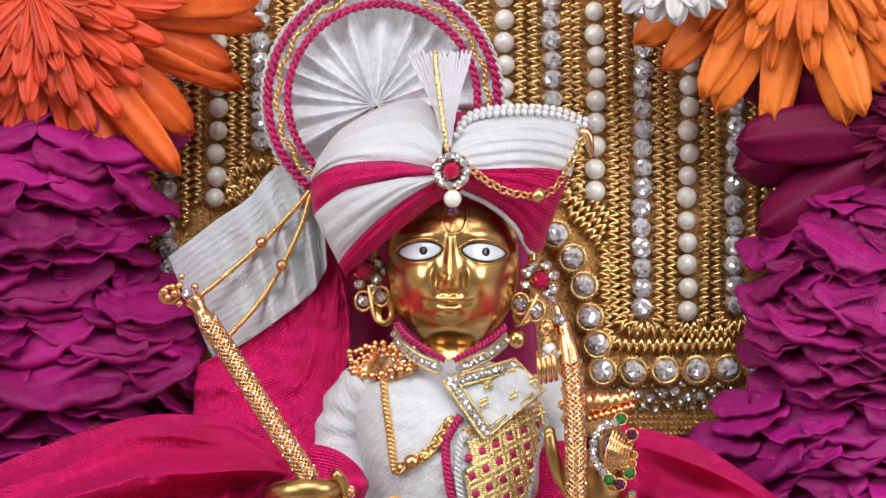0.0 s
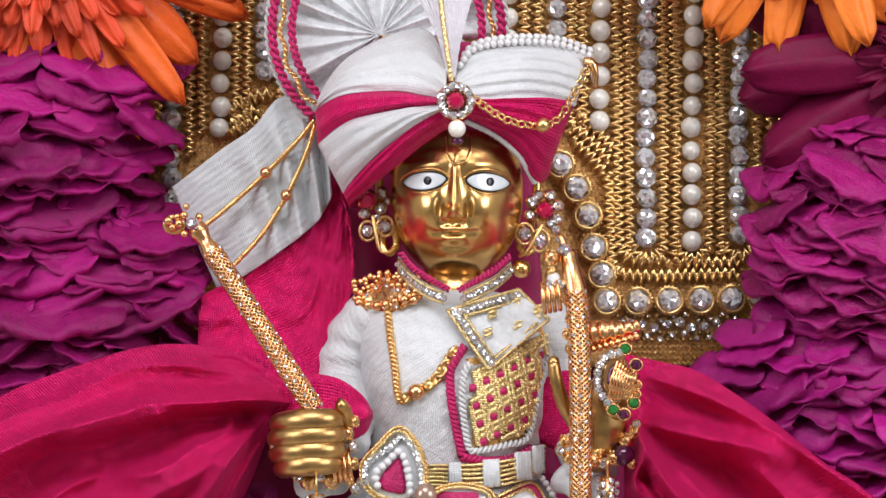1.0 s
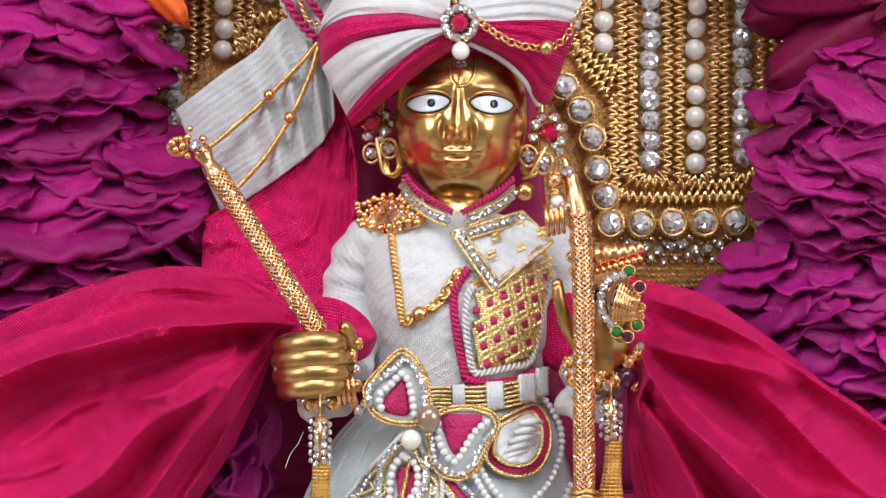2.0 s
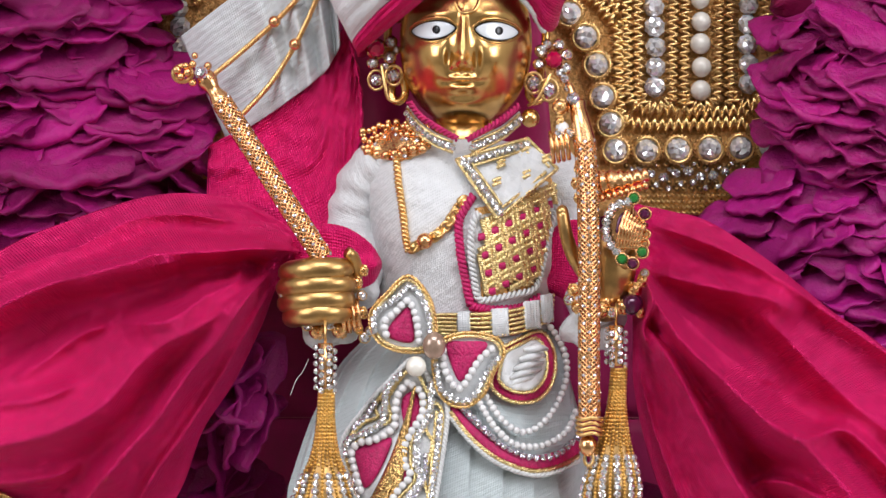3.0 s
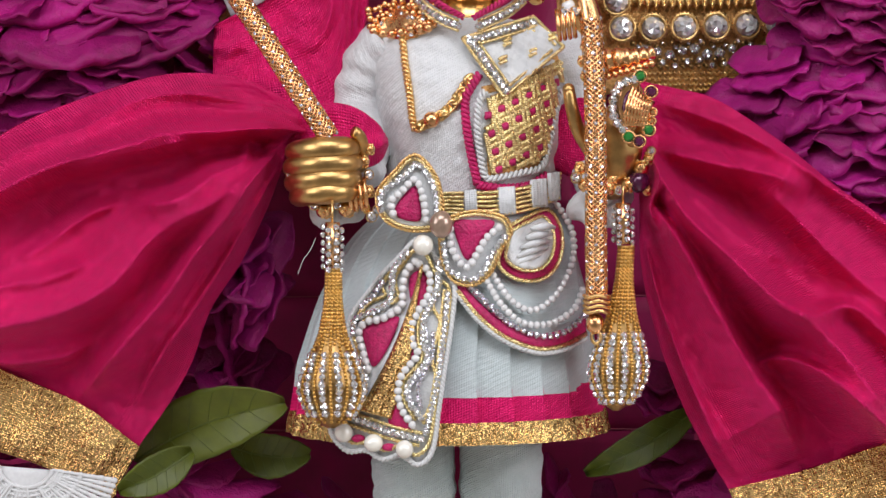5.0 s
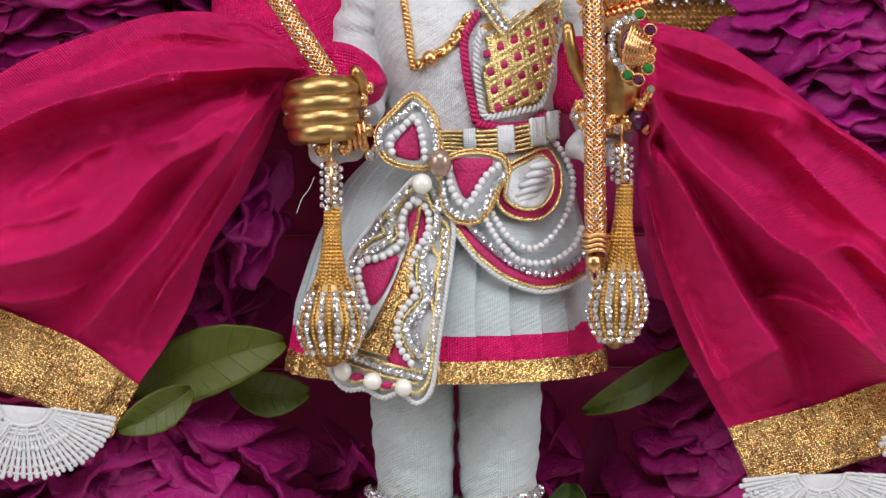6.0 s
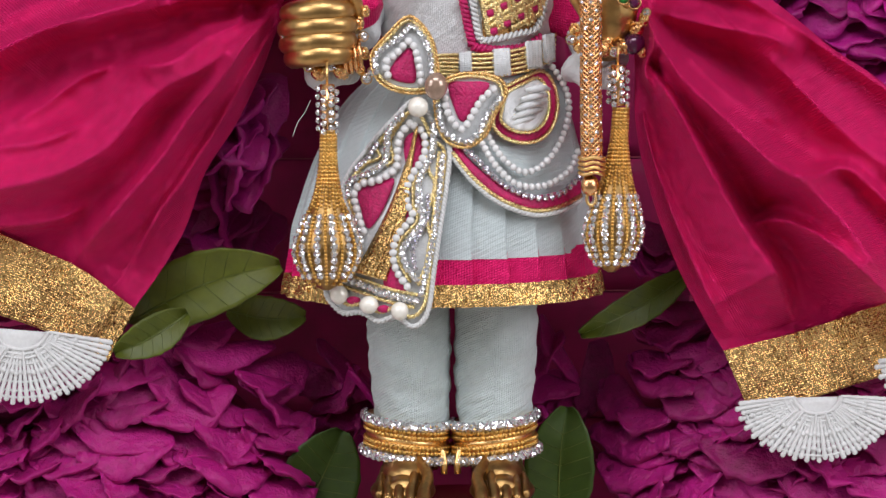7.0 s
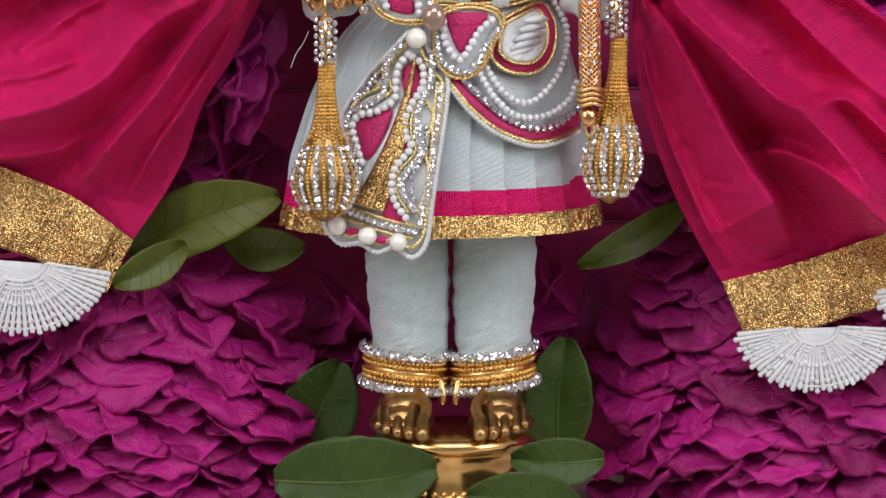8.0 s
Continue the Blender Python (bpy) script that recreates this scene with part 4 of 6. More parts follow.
jacket = thing("jacket", "white ribbed silk jacket on the brass figure", "clothing")
part("bodice", body(bmesh.new(), TORSO, 110, 60, lambda t, a, u, v: 0.35 * rough(u * 0.8 + v * 0.5, v * 1.6 - u * 0.4, 34) + 0.16 * rough(u, v, 14)), WHITE_SILK, jacket)
for pts, r in (([(655, 680, 0), (618, 725, -1), (600, 790, 0), (615, 860, 4), (600, 915, 10)], (50, 46, 44, 42)), ([(945, 680, 0), (975, 730, -1), (1000, 830, 0), (1025, 930, 6), (1050, 975, 10)], (46, 42, 42, 44))):
    bm = bmesh.new()
    tube(bm, line(pts, 40), lambda t: GRID * (np.interp(t, (0, 0.33, 0.66, 1), r) + 2.5 * math.sin(t * 38) * math.sin(t * 5)), 26)
    for q in bm.verts:
        q.co += Vector((0, 1, 0)) * 0.0006 * noise.noise(q.co * 260) + Vector((1, 0, 0)) * 0.0005 * noise.noise(q.co * 300)
    part("sleeve", bm, WHITE_SILK, jacket)
for pts in ([(520, 925, 16), (530, 960, 18), (548, 985, 18), (580, 975, 18), (600, 955, 16)], [(985, 965, 8), (1010, 985, 11), (1040, 990, 12), (1075, 985, 10)]):
    part("cuff", tube(bmesh.new(), line(pts, 20), lambda t: GRID * (26 + 5 * math.sin(t * 17)), 14, flat=0.8), WHITE_SILK, jacket)

part("loose_thread", tube(bmesh.new(), line([(522, 1028, 20), (512, 1050, 21), (500, 1066, 21), (490, 1092, 20)], 14), 0.7 * GRID, 5), COTTON, jacket)

leggings = thing("leggings", "wrinkled white silk leggings on the figure", "clothing")
for cu, s in ((694, -1), (850, 1)):
    lev = [(1340, cu + 2, 72, 10.5, 0), (1430, cu, 74, 11, 0), (1500, cu + s * -2, 73, 11, 0), (1570, cu + s * -4, 68, 10, 0.5), (1625, cu + s * -4, 63, 9.5, 1)]
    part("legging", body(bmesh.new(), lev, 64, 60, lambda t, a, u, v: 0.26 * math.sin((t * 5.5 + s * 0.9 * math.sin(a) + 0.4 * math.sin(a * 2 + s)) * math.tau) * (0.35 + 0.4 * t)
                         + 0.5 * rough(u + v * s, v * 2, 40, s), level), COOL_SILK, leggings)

SKIRT = [(975, 790, 150, 17, 1), (1033, 778, 196, 21, 1), (1110, 768, 228, 25, 1), (1173, 762, 246, 27, 1), (1243, 755, 262, 29, 1), (1290, 755, 268, 30, 1)]
skirt = thing("skirt", "pleated white silk skirt with crimson and gold hem", "clothing")
PLEATS = 26


def pleat(t, a):
    x = (a / math.tau * PLEATS + 0.18) % 1
    return (0.15 + 0.85 * t) * (1.5 * x ** 1.4 - 0.7) * 1.15


def hem_levels(v0, v1, out=0.0):
    f = lambda v: 270 + (v - 1310) * 0.15
    return [(v, 755, f(v) + out * 7, 30 + (v - 1310) * 0.02 + out, 1) for v in (v0, (v0 + v1) / 2, v1)]


part("pleated_cloth", body(bmesh.new(), SKIRT, 780, 30, lambda t, a, u, v: pleat(t, a) + 0.35 * t * rough(u, v, 50), level), SHEER, skirt)
part("crimson_band", body(bmesh.new(), hem_levels(1277, 1338, 0.25), 780, 8, lambda t, a, u, v: pleat(1, a) + 0.35 * rough(u, v, 50), level), SILK, skirt, "crimson silk band")
part("gold_hem", body(bmesh.new(), hem_levels(1333, 1372, 0.6), 780, 10, lambda t, a, u, v: pleat(1, a) * 0.8 + 0.3 * math.sin(a * 330) + 0.55 * rough(u * 3, v, 20), level), FOIL, skirt, "crinkled gold foil hem")

inner = thing("back_drape", "dark maroon silk drape behind the figure", "drape")
part("cloth", patch(bmesh.new(), [(560, 330, -36), (760, 330, -38), (925, 330, -36)], [(560, 980, -34), (800, 980, -38), (985, 980, -34)], 40, 30,
                    lambda s, t: 1.5 * math.sin(s * 22) * (0.4 + t) + 1.2 * rough(s * 400, t * 500, 60)), DARK_SILK, inner)


def knots(points):
    """A smooth profile through (t, height) points."""
    fine = smooth([(*p, 0.0) for p in points], 80)
    fx, fy = [q[0] for q in fine], [q[1] for q in fine]
    return lambda t: float(np.interp(t, fx, fy))


shawl = thing("shawl", "crimson silk shawl with gold border and lace, over both arms", "shawl")
LEFT_FOLDS = folds([
    (6.5, 42, 30, [(540, 838), (430, 832), (345, 838), (260, 840), (210, 855), (120, 880), (40, 905), (-60, 955), (-200, 1040)]),
    (2.2, 40, 26, [(420, 790), (300, 770), (210, 782), (110, 830), (0, 870), (-110, 930)]),
    (3.0, 26, 22, [(300, 850), (230, 868), (180, 876), (90, 905)]),
    (3.4, 20, 30, [(405, 855), (395, 890), (340, 915), (270, 960), (190, 965)]),
    (7.5, 120, 62, [(440, 880), (350, 957), (265, 1003), (215, 1043), (155, 1112), (55, 1162), (-60, 1187), (-200, 1215)]),
    (1.6, 40, 18, [(170, 965), (110, 990), (40, 1040), (-30, 1075)]),
    (1.8, 50, 20, [(120, 1070), (40, 1100), (-60, 1115), (-160, 1150)]),
    (6.0, 26, 55, [(470, 860), (415, 918), (365, 990), (310, 1052), (250, 1137), (182, 1212), (96, 1317)]),
    (2.4, 16, 30, [(455, 905), (400, 1000), (350, 1085), (300, 1160), (240, 1245), (200, 1330)]),
    (2.0, 25, 18, [(120, 1215), (60, 1240), (-40, 1250), (-150, 1230)]),
], -1)
RIGHT_FOLDS = folds([
    (3.2, 60, 22, [(1126, 787), (1266, 837), (1366, 892), (1466, 962), (1566, 1030), (1700, 1140)]),
    (5.0, 45, 34, [(1126, 872), (1206, 892), (1276, 907), (1336, 919), (1400, 950)]),
    (5.0, 110, 50, [(1290, 917), (1366, 987), (1446, 1067), (1526, 1137), (1616, 1197), (1740, 1300)]),
    (10.5, 46, 62, [(1112, 880), (1151, 947), (1186, 997), (1266, 1072), (1346, 1147), (1406, 1187), (1466, 1247), (1534, 1337), (1600, 1420)]),
    (3.6, 18, 26, [(1350, 1140), (1406, 1170), (1466, 1152), (1510, 1180), (1570, 1240), (1640, 1310)]),
    (4.6, 18, 44, [(1306, 1252), (1366, 1247), (1446, 1287), (1534, 1367), (1600, 1430)]),
    (6.5, 20, 130, [(1120, 965), (1166, 1037), (1211, 1117), (1256, 1197), (1296, 1267), (1346, 1337), (1380, 1430)]),
    (4.0, 13, 13, [(1115, 875), (1133, 925), (1116, 975), (1132, 1017)]),
    (1.6, 14, 16, [(1108, 1040), (1135, 1150), (1180, 1270), (1235, 1390), (1275, 1460)]),
    (2.0, 40, 20, [(1180, 940), (1230, 990), (1290, 1040), (1370, 1080)]),
], 1)


def left_relief(u, v):
    return 3.5 * LEFT_FOLDS(u, v) - 14.0


def right_relief(u, v):
    return 3.5 * RIGHT_FOLDS(u, v) - 14.0


def cockle(seed):
    """Slight unevenness that pressed silk keeps."""
    return lambda s, t: 0.9 * rough(s * 600, t * 420, 60, seed) + 0.6 * rough(s * 700, t * 500, 22, seed + 3)


part("left_fall", patch(bmesh.new(), [(560, 835, 15), (505, 805, 13), (403, 746, 9), (261, 735, 7), (106, 779, 7), (-29, 838, 9), (-160, 950, 10), (-230, 1070, 11), (-250, 1165, 13)],
                        [(548, 868, 19), (484, 868, 18), (437, 975, 17), (390, 1070, 16), (335, 1155, 15), (300, 1250, 15), (254, 1330, 15), (205, 1398, 15)], 190, 140, cockle(2), thick=0.4, relief=left_relief), SILK, shawl)
part("right_fall", patch(bmesh.new(), [(1100, 752, 10), (1160, 764, 10), (1237, 786, 10), (1349, 860, 9), (1448, 940, 8), (1539, 1003, 8), (1690, 1140, 9), (1790, 1330, 12)],
                         [(1085, 880, 16), (1097, 960, 16), (1099, 1075, 16), (1125, 1195, 16), (1169, 1319, 16), (1220, 1420, 16), (1258, 1484, 16)], 190, 140, cockle(7), thick=0.4, relief=right_relief), SILK, shawl)


def border(top, low, creases, relief):
    bm = patch(bmesh.new(), top, low, 120, 24, lambda s, t: 3.2 * (abs((s * creases + 0.2) % 1.0 - 0.35) ** 0.8 + 0.2 * math.sin(s * 31)) + 0.6 * rough(s * 500, t * 90, 40) + 0.08 * math.sin(t * 150), thick=0.5, relief=relief)
    return part("gold_border", bm, FOIL, shawl, "glittering gold foil border")


border([(-250, 1166, 13.6), (-120, 1226, 14.6), (-30, 1266, 15.6), (100, 1322, 15.6), (206, 1400, 15.6)], [(-300, 1310, 13), (-150, 1380, 14), (-30, 1412, 15), (70, 1450, 15), (156, 1494, 15)], 3, left_relief)
border([(1256, 1480, 16.4), (1330, 1462, 16.4), (1400, 1444, 16.2), (1539, 1399, 15.6), (1790, 1326, 13)], [(1302, 1590, 15.5), (1360, 1580, 15.5), (1430, 1562, 15.5), (1539, 1528, 15), (1830, 1450, 11)], 4, right_relief)


def lace(cu, cv, radius, a0, a1, d, seed):
    """A fan of lace: spokes of thread with knots, held by rings, with a scalloped edge."""
    bm = bmesh.new()
    rng = random.Random(seed)
    count = 38
    for k in range(count + 1):
        a = radians(a0 + (a1 - a0) * k / count)
        r = radius * (1 + 0.03 * math.sin(k * 3.1))
        pts = [(cu + f * r * math.cos(a), cv + f * r * 0.82 * math.sin(a), d + 0.8 * rough(k * 30, f * 60, 40, seed) + 0.2 * rng.random()) for f in (0.3, 0.5, 0.7, 0.9, 1.0)]
        tube(bm, line(pts, 14), lambda t: GRID * (2.6 + 2.0 * t + 0.5 * math.sin(t * 50)), 6)
        ball(bm, P(*pts[-1]), 5.2 * GRID, 7)
        for f in (0.62, 0.86):
            ball(bm, P(cu + f * r * math.cos(a), cv + f * r * 0.82 * math.sin(a), d + 0.2), rng.uniform(4, 6) * GRID, 6)
    for f, w in ((0.3, 4), (0.36, 2.6), (0.42, 2.4), (0.5, 2.2), (0.62, 2.0), (0.74, 1.8), (0.86, 1.8), (0.95, 2.2)):
        tube(bm, [P(cu + f * radius * math.cos(radians(a0 + (a1 - a0) * k / 60)), cv + f * radius * 0.82 * math.sin(radians(a0 + (a1 - a0) * k / 60)), d + 0.2) for k in range(61)], w * GRID, 6)
    outline = [(cu + 0.34 * radius * math.cos(radians(a0 + (a1 - a0) * k / 20)), cv + 0.34 * radius * 0.82 * math.sin(radians(a0 + (a1 - a0) * k / 20))) for k in range(21)]
    outline_fill(bm, outline, lambda u, v: d - 0.3, 0.4, 0.2, 2)
    return part("lace_fan", bm, COTTON, shawl, "white scalloped cotton lace")


lace(2, 1432, 162, 12, 180, 9.5, 1)
lace(-260, 1350, 160, 10, 170, 11, 2)
lace(1424, 1560, 142, 5, 172, 10, 3)
lace(1680, 1480, 150, 10, 170, 11, 4)
part("shoulder_fold", patch(bmesh.new(), [(588, 436, -10), (520, 540, -13), (430, 604, -17), (345, 650, -19)], [(618, 560, -7), (612, 650, -4), (560, 800, 0), (340, 815, -10)], 60, 60,
                            lambda s, t: 2.0 * rough(s * 400, t * 300, 70, 3) + 1.0 * math.sin(t * 16 + s * 4) * s + 1.2 * rough(s * 400, t * 300, 28, 8) + 2.5 * (0.2 - abs(rough(s * 420, t * 260, 60, 18))), thick=0.4), SILK, shawl)
part("arm_wrap", patch(bmesh.new(), [(490, 792, 8), (540, 786, 12), (590, 794, 15), (632, 822, 15), (652, 852, 12)], [(500, 880, 10), (560, 905, 14), (605, 905, 16), (638, 892, 14), (653, 864, 11)], 40, 24,
                       lambda s, t: 1.3 * math.sin(t * 9 + s * 3) * (1 - 0.5 * s) + 0.8 * rough(s * 200, t * 90, 40, 4), 3.0, 0.5), SILK, shawl)
part("arm_wrap", patch(bmesh.new(), [(945, 800, 4), (990, 780, 6), (1020, 790, 8)], [(940, 905, 4), (985, 925, 6), (1020, 930, 8)], 20, 16,
                       lambda s, t: 1.2 * math.sin(t * 8 + s * 3), 2.0, 0.5), SILK, shawl)
part("hem_stitch", tube(bmesh.new(), [p + Vector((0, -0.0004, 0)) for p in line([(592, 445, -8), (612, 530, -6), (616, 600, -5), (603, 680, -3), (575, 770, -1)], 40)], lambda t: GRID * (3 + 2 * math.sin(t * 200)), 6), SILK, shawl)

veil = thing("veil", "sheer white ribbed silk veil hanging from the turban", "veil")
part("cloth", patch(bmesh.new(), [(565, 300, -8), (490, 296, -9), (440, 350, -11), (380, 392, -14), (297, 456, -20)], [(580, 470, -6), (550, 520, -8), (480, 575, -11), (420, 615, -16), (376, 635, -23)], 120, 70,
                    lambda s, t: (3.4 * math.sin((7.0 * s ** 0.8 + 0.25 * math.sin(t * 3)) * math.tau * 0.75) * max(0.0, 1 - 1.35 * s) ** 0.7 * min(1, t * 1.8 + 0.1) + 0.5 * rough(s * 300, t * 220, 60, 6) + 0.2 * rough(s * 300, t * 220, 22, 9)), thick=0.25), VEIL_SILK, veil)
for pts in ([(548, 338, -4), (520, 372, -5), (463, 431, -8), (400, 487, -10), (345, 532, -12)], [(550, 345, -4), (533, 400, -5), (500, 470, -7), (455, 540, -9), (400, 600, -10)]):
    part("twisted_chain", twist(bmesh.new(), line(pts, 200), 3.0 * GRID, 34, 2.6 * GRID, 5), GOLD, veil, "thin twisted gold chain")
for u, v, d in ((463, 430, -7), (499, 470, -6)):
    part("chain_bead", ball(bmesh.new(), P(u, v, d + 0.6), 11 * GRID, 16), ROSE_GOLD, veil)


# ---- the turban ----
turban = thing("turban", "white and crimson wound turban with a pleated fan", "turban")
bm = ball(bmesh.new(), Vector(), 1, 30)
for q in bm.verts:
    q.co = P(785 + 205 * q.co.x, 292 - 95 * q.co.z, 1 - 16 * q.co.y)
part("core", bm, DARK_SILK, turban)


def wound(count, amp, seed):
    return lambda s, t: amp * (math.sin((t * count + 0.25 * math.sin(s * 5 + seed)) * math.tau) * (0.4 + 0.6 * math.sin(math.pi * s)) + 0.8 * rough(s * 200, t * 90 + seed * 50, 40, seed))


edge1 = [(578, 326, -9), (550, 322, 4), (600, 292, 16), (690, 286, 22), (740, 293, 25), (778, 300, 27)]
edge2 = [(582, 384, -8), (555, 380, 6), (610, 338, 18), (700, 317, 25), (740, 312, 27), (778, 308, 28)]
edge3 = [(622, 466, -6), (600, 466, 7), (640, 418, 17), (700, 366, 24), (740, 338, 27), (779, 318, 28)]
edge4 = [(630, 488, -6), (610, 490, 3), (650, 455, 10), (700, 414, 16), (745, 378, 18.5), (790, 347, 20.5)]
part("crown_wrap", patch(bmesh.new(), [(580, 312, -10), (553, 306, 2), (600, 232, 5), (690, 183, 7), (752, 180, 11), (785, 240, 22)], edge1, 60, 34, wound(4, 0.35, 1), 4.5), WHITE_SILK, turban)
part("crimson_wrap", patch(bmesh.new(), edge1, edge2, 60, 24, wound(2, 0.4, 2), 2.6), SILK, turban)
part("white_wrap", patch(bmesh.new(), edge2, edge3, 60, 30, wound(3, 0.4, 3), 2.6), WHITE_SILK, turban)
part("crimson_wrap", patch(bmesh.new(), edge3, edge4, 60, 26, wound(3, 0.4, 4), 2.2), SILK, turban)
part("raised_wrap", patch(bmesh.new(), [(795, 246, 20), (830, 214, 18), (900, 203, 14), (980, 207, 7), (1036, 226, 0), (1018, 238, -10)], [(800, 297, 27), (850, 301, 25), (920, 301, 20), (990, 308, 10), (1010, 314, 4), (990, 318, -8)], 60, 36, wound(5, 0.5, 5), 2), WHITE_SILK, turban)
part("crimson_wrap", patch(bmesh.new(), [(812, 300, 27), (880, 299, 24.5), (960, 297, 17), (1008, 306, 5), (995, 312, -8)], [(818, 336, 21), (868, 362, 17), (908, 396, 13), (936, 440, 8), (952, 448, 2), (964, 436, -8)], 60, 36, wound(5, 0.45, 6), 3), SILK, turban)
part("piping", twist(bmesh.new(), line([(815, 338, 21.8), (868, 364, 17.1), (910, 400, 12.6), (939, 448, 5.8)], 120), 3 * GRID, 26, 3 * GRID), COTTON, turban)
part("crimson_wrap", patch(bmesh.new(), [(770, 310, 27), (800, 318, 28), (820, 312, 27)], [(775, 354, 18), (800, 351, 19), (822, 343, 20)], 16, 8), SILK, turban)
bead = None
row = beads([(806, 240, 22), (832, 211, 19.5), (900, 199, 15.5), (980, 203, 8), (1034, 222, 1)], 12.5)
for k, p in enumerate(row + [q + Vector((0.0003, 0.0012, 0.0013)) for q in row[1:]]):
    if bead is None:
        bead = part("seed_bead", ball(bmesh.new(), Vector(), 6.8 * GRID, 9), WHITE_BEAD, turban)
        bead.matrix_basis = Matrix.Translation(p)
    else:
        again(bead, Matrix.Translation(p), turban)
# the pleated fan with its braids
FC = (677, 175)
rows = []
for j in range(31):
    f = j / 30
    row = []
    for i in range(241):
        s = i / 240
        a = radians(-6 + 236 * s)
        fold = math.sin(math.tau * (s * 13 + 0.9 * noise.noise((s * 5, 2.2, 0.4)) + 0.05 * math.sin(f * 5 + s * 20))) * (0.6 + 4.4 * f) * (0.75 + 0.6 * noise.noise((s * 9, 7.7, 0))) + 0.5 * rough(i * 4, j * 5, 30)
        cu, cv = 664 + (FC[0] - 664) * f, 186 + (FC[1] - 186) * f
        row.append(P(cu + 207 * f * math.cos(a), cv - 207 * f * math.sin(a), -5 - 4 * f + fold * 0.7))
    rows.append(row)
fan = part("fan", sheet(bmesh.new(), rows, 0.0003), SATIN, turban, "white satin fan in radial pleats")


def arc(r, d, n=120, wave=0.0, k=0):
    return [(FC[0] + (r + wave * math.sin(i * k)) * math.cos(radians(-6 + 236 * i / n)), FC[1] - (r + wave * math.sin(i * k)) * math.sin(radians(-6 + 236 * i / n)), d) for i in range(n + 1)]


def braid(points, r, turns, mat, parent, name="braid", label=""):
    turns = max(2, round(turns * 0.6))
    pts = line(points, turns * 12)
    return part(name, twist(bmesh.new(), pts, r * 0.62 * GRID, turns, r * 0.52 * GRID, 7), mat, parent, label)


braid(arc(203, -4.0, 60), 8.0, 46, BRAID, fan, label="magenta braid")
braid(arc(168, -2.6, 60), 7.2, 42, BRAID, fan, label="magenta braid")
braid(arc(186, -3.0, 90, 3.5, 0.9), 4.5, 60, GOLD, fan, label="thin gold chain trim")
braid(arc(212, -7, 60), 5, 50, COTTON, fan, label="white edging cord")

plume = thing("plume", "upright clear bristle plume with a gold stem", "plume")
rng = random.Random(9)
for k in range(44):
    s = k / 43
    bm = bmesh.new()
    tip_u = 722 + 112 * s
    tube(bm, [P(*q) for q in smooth([(786 + 10 * s, 262, 25), (768 + 40 * s, 190, 26 - abs(s - 0.5) * 5), (tip_u, 96 + rng.uniform(-8, 10), 24 - abs(s - 0.5) * 8)], 40)],
         lambda t: GRID * (1.5 + 1.1 * abs(math.sin(t * 24 + s))), 5)
    part("bristle", bm, BRISTLE, plume)
part("stem", tube(bmesh.new(), line([(769, 90, 26.5), (776, 160, 28), (785, 225, 29), (791, 268, 29)], 60), lambda t: GRID * (4.6 + 0.8 * math.sin(t * 120)), 7), PALE_GOLD, plume, "crinkled gold wire stem")


brooch = thing("brooch", "round brooch of crystals round a red stone, with a hanging pearl", "brooch")
part("mount", tube(bmesh.new(), [P(799, 303, 28), P(799, 303, 30)], 33 * GRID, 24), ROSE_GOLD, brooch)
part("red_stone", gem(bmesh.new(), P(799, 303, 31.4), 15.5 * GRID, 10), RUBY, brooch, flat=True)
gm = None
for k in range(11):
    p = P(799 + 26 * math.cos(k * math.tau / 11), 303 + 26 * math.sin(k * math.tau / 11), 30.6)
    if gm is None:
        gm = part("crystal", gem(bmesh.new(), Vector(), 8.6 * GRID, 8), CRYSTAL, brooch, flat=True)
        gm.matrix_basis = Matrix.Translation(p)
    else:
        again(gm, Matrix.Translation(p) @ pose(0, 0, 0, rng.uniform(-12, 12), 0, rng.uniform(-12, 12)), brooch)
part("pearl", ball(bmesh.new(), P(801, 352, 30.5), 15.5 * GRID, 18), PEARL, brooch)
part("pearl_cap", tube(bmesh.new(), [P(801, 335, 30.5), P(801, 341, 30.5)], 8 * GRID, 10), ROSE_GOLD, brooch)
part("drop", ball(bmesh.new(), P(802, 373, 28.5), 11 * GRID, 12, (1, 1, 0.7)), AMETHYST, brooch)


def links(pts, n, r, wire, mat, parent, name="link"):
    """Flat oval chain links along a curve of (u, v, d)."""
    q = smooth(pts, n)
    shared = None
    for k in range(n):
        a, b = P(*q[k]), P(*q[k + 1])
        m = (b - a)
        rot = Vector((1, 0, 0)).rotation_difference(m).to_matrix().to_4x4()
        mat4 = Matrix.Translation((a + b) / 2) @ rot @ pose(0, 0, 0, 25 if k % 2 else -35)
        if shared is None:
            L = m.length * 0.66
            bm = tube(bmesh.new(), [Vector((L * math.cos(i * math.tau / 14), -0.0001, r * GRID * math.sin(i * math.tau / 14))) for i in range(14)], wire * GRID, 6, closed=True)
            shared = part(name, bm, mat, parent)
            shared.matrix_basis = mat4
        else:
            again(shared, mat4, parent)


chain = thing("turban_chain", "gold link chain with a bead across the turban", "chain")
links([(832, 298, 28), (860, 320, 27), (900, 340, 24), (953, 347, 19), (985, 330, 14), (1005, 295, 9), (1030, 250, 5), (1040, 236, 3)], 22, 6, 2.2, GOLD, chain)
part("bead", ball(bmesh.new(), P(953, 346, 21), 13 * GRID, 16), GOLD, chain)
part("end_hook", tube(bmesh.new(), line([(1028, 232, 4), (1040, 236, 5), (1046, 255, 5), (1046, 280, 4)], 14), lambda t: GRID * (8 - 4 * t), 8), ROSE_GOLD, chain)


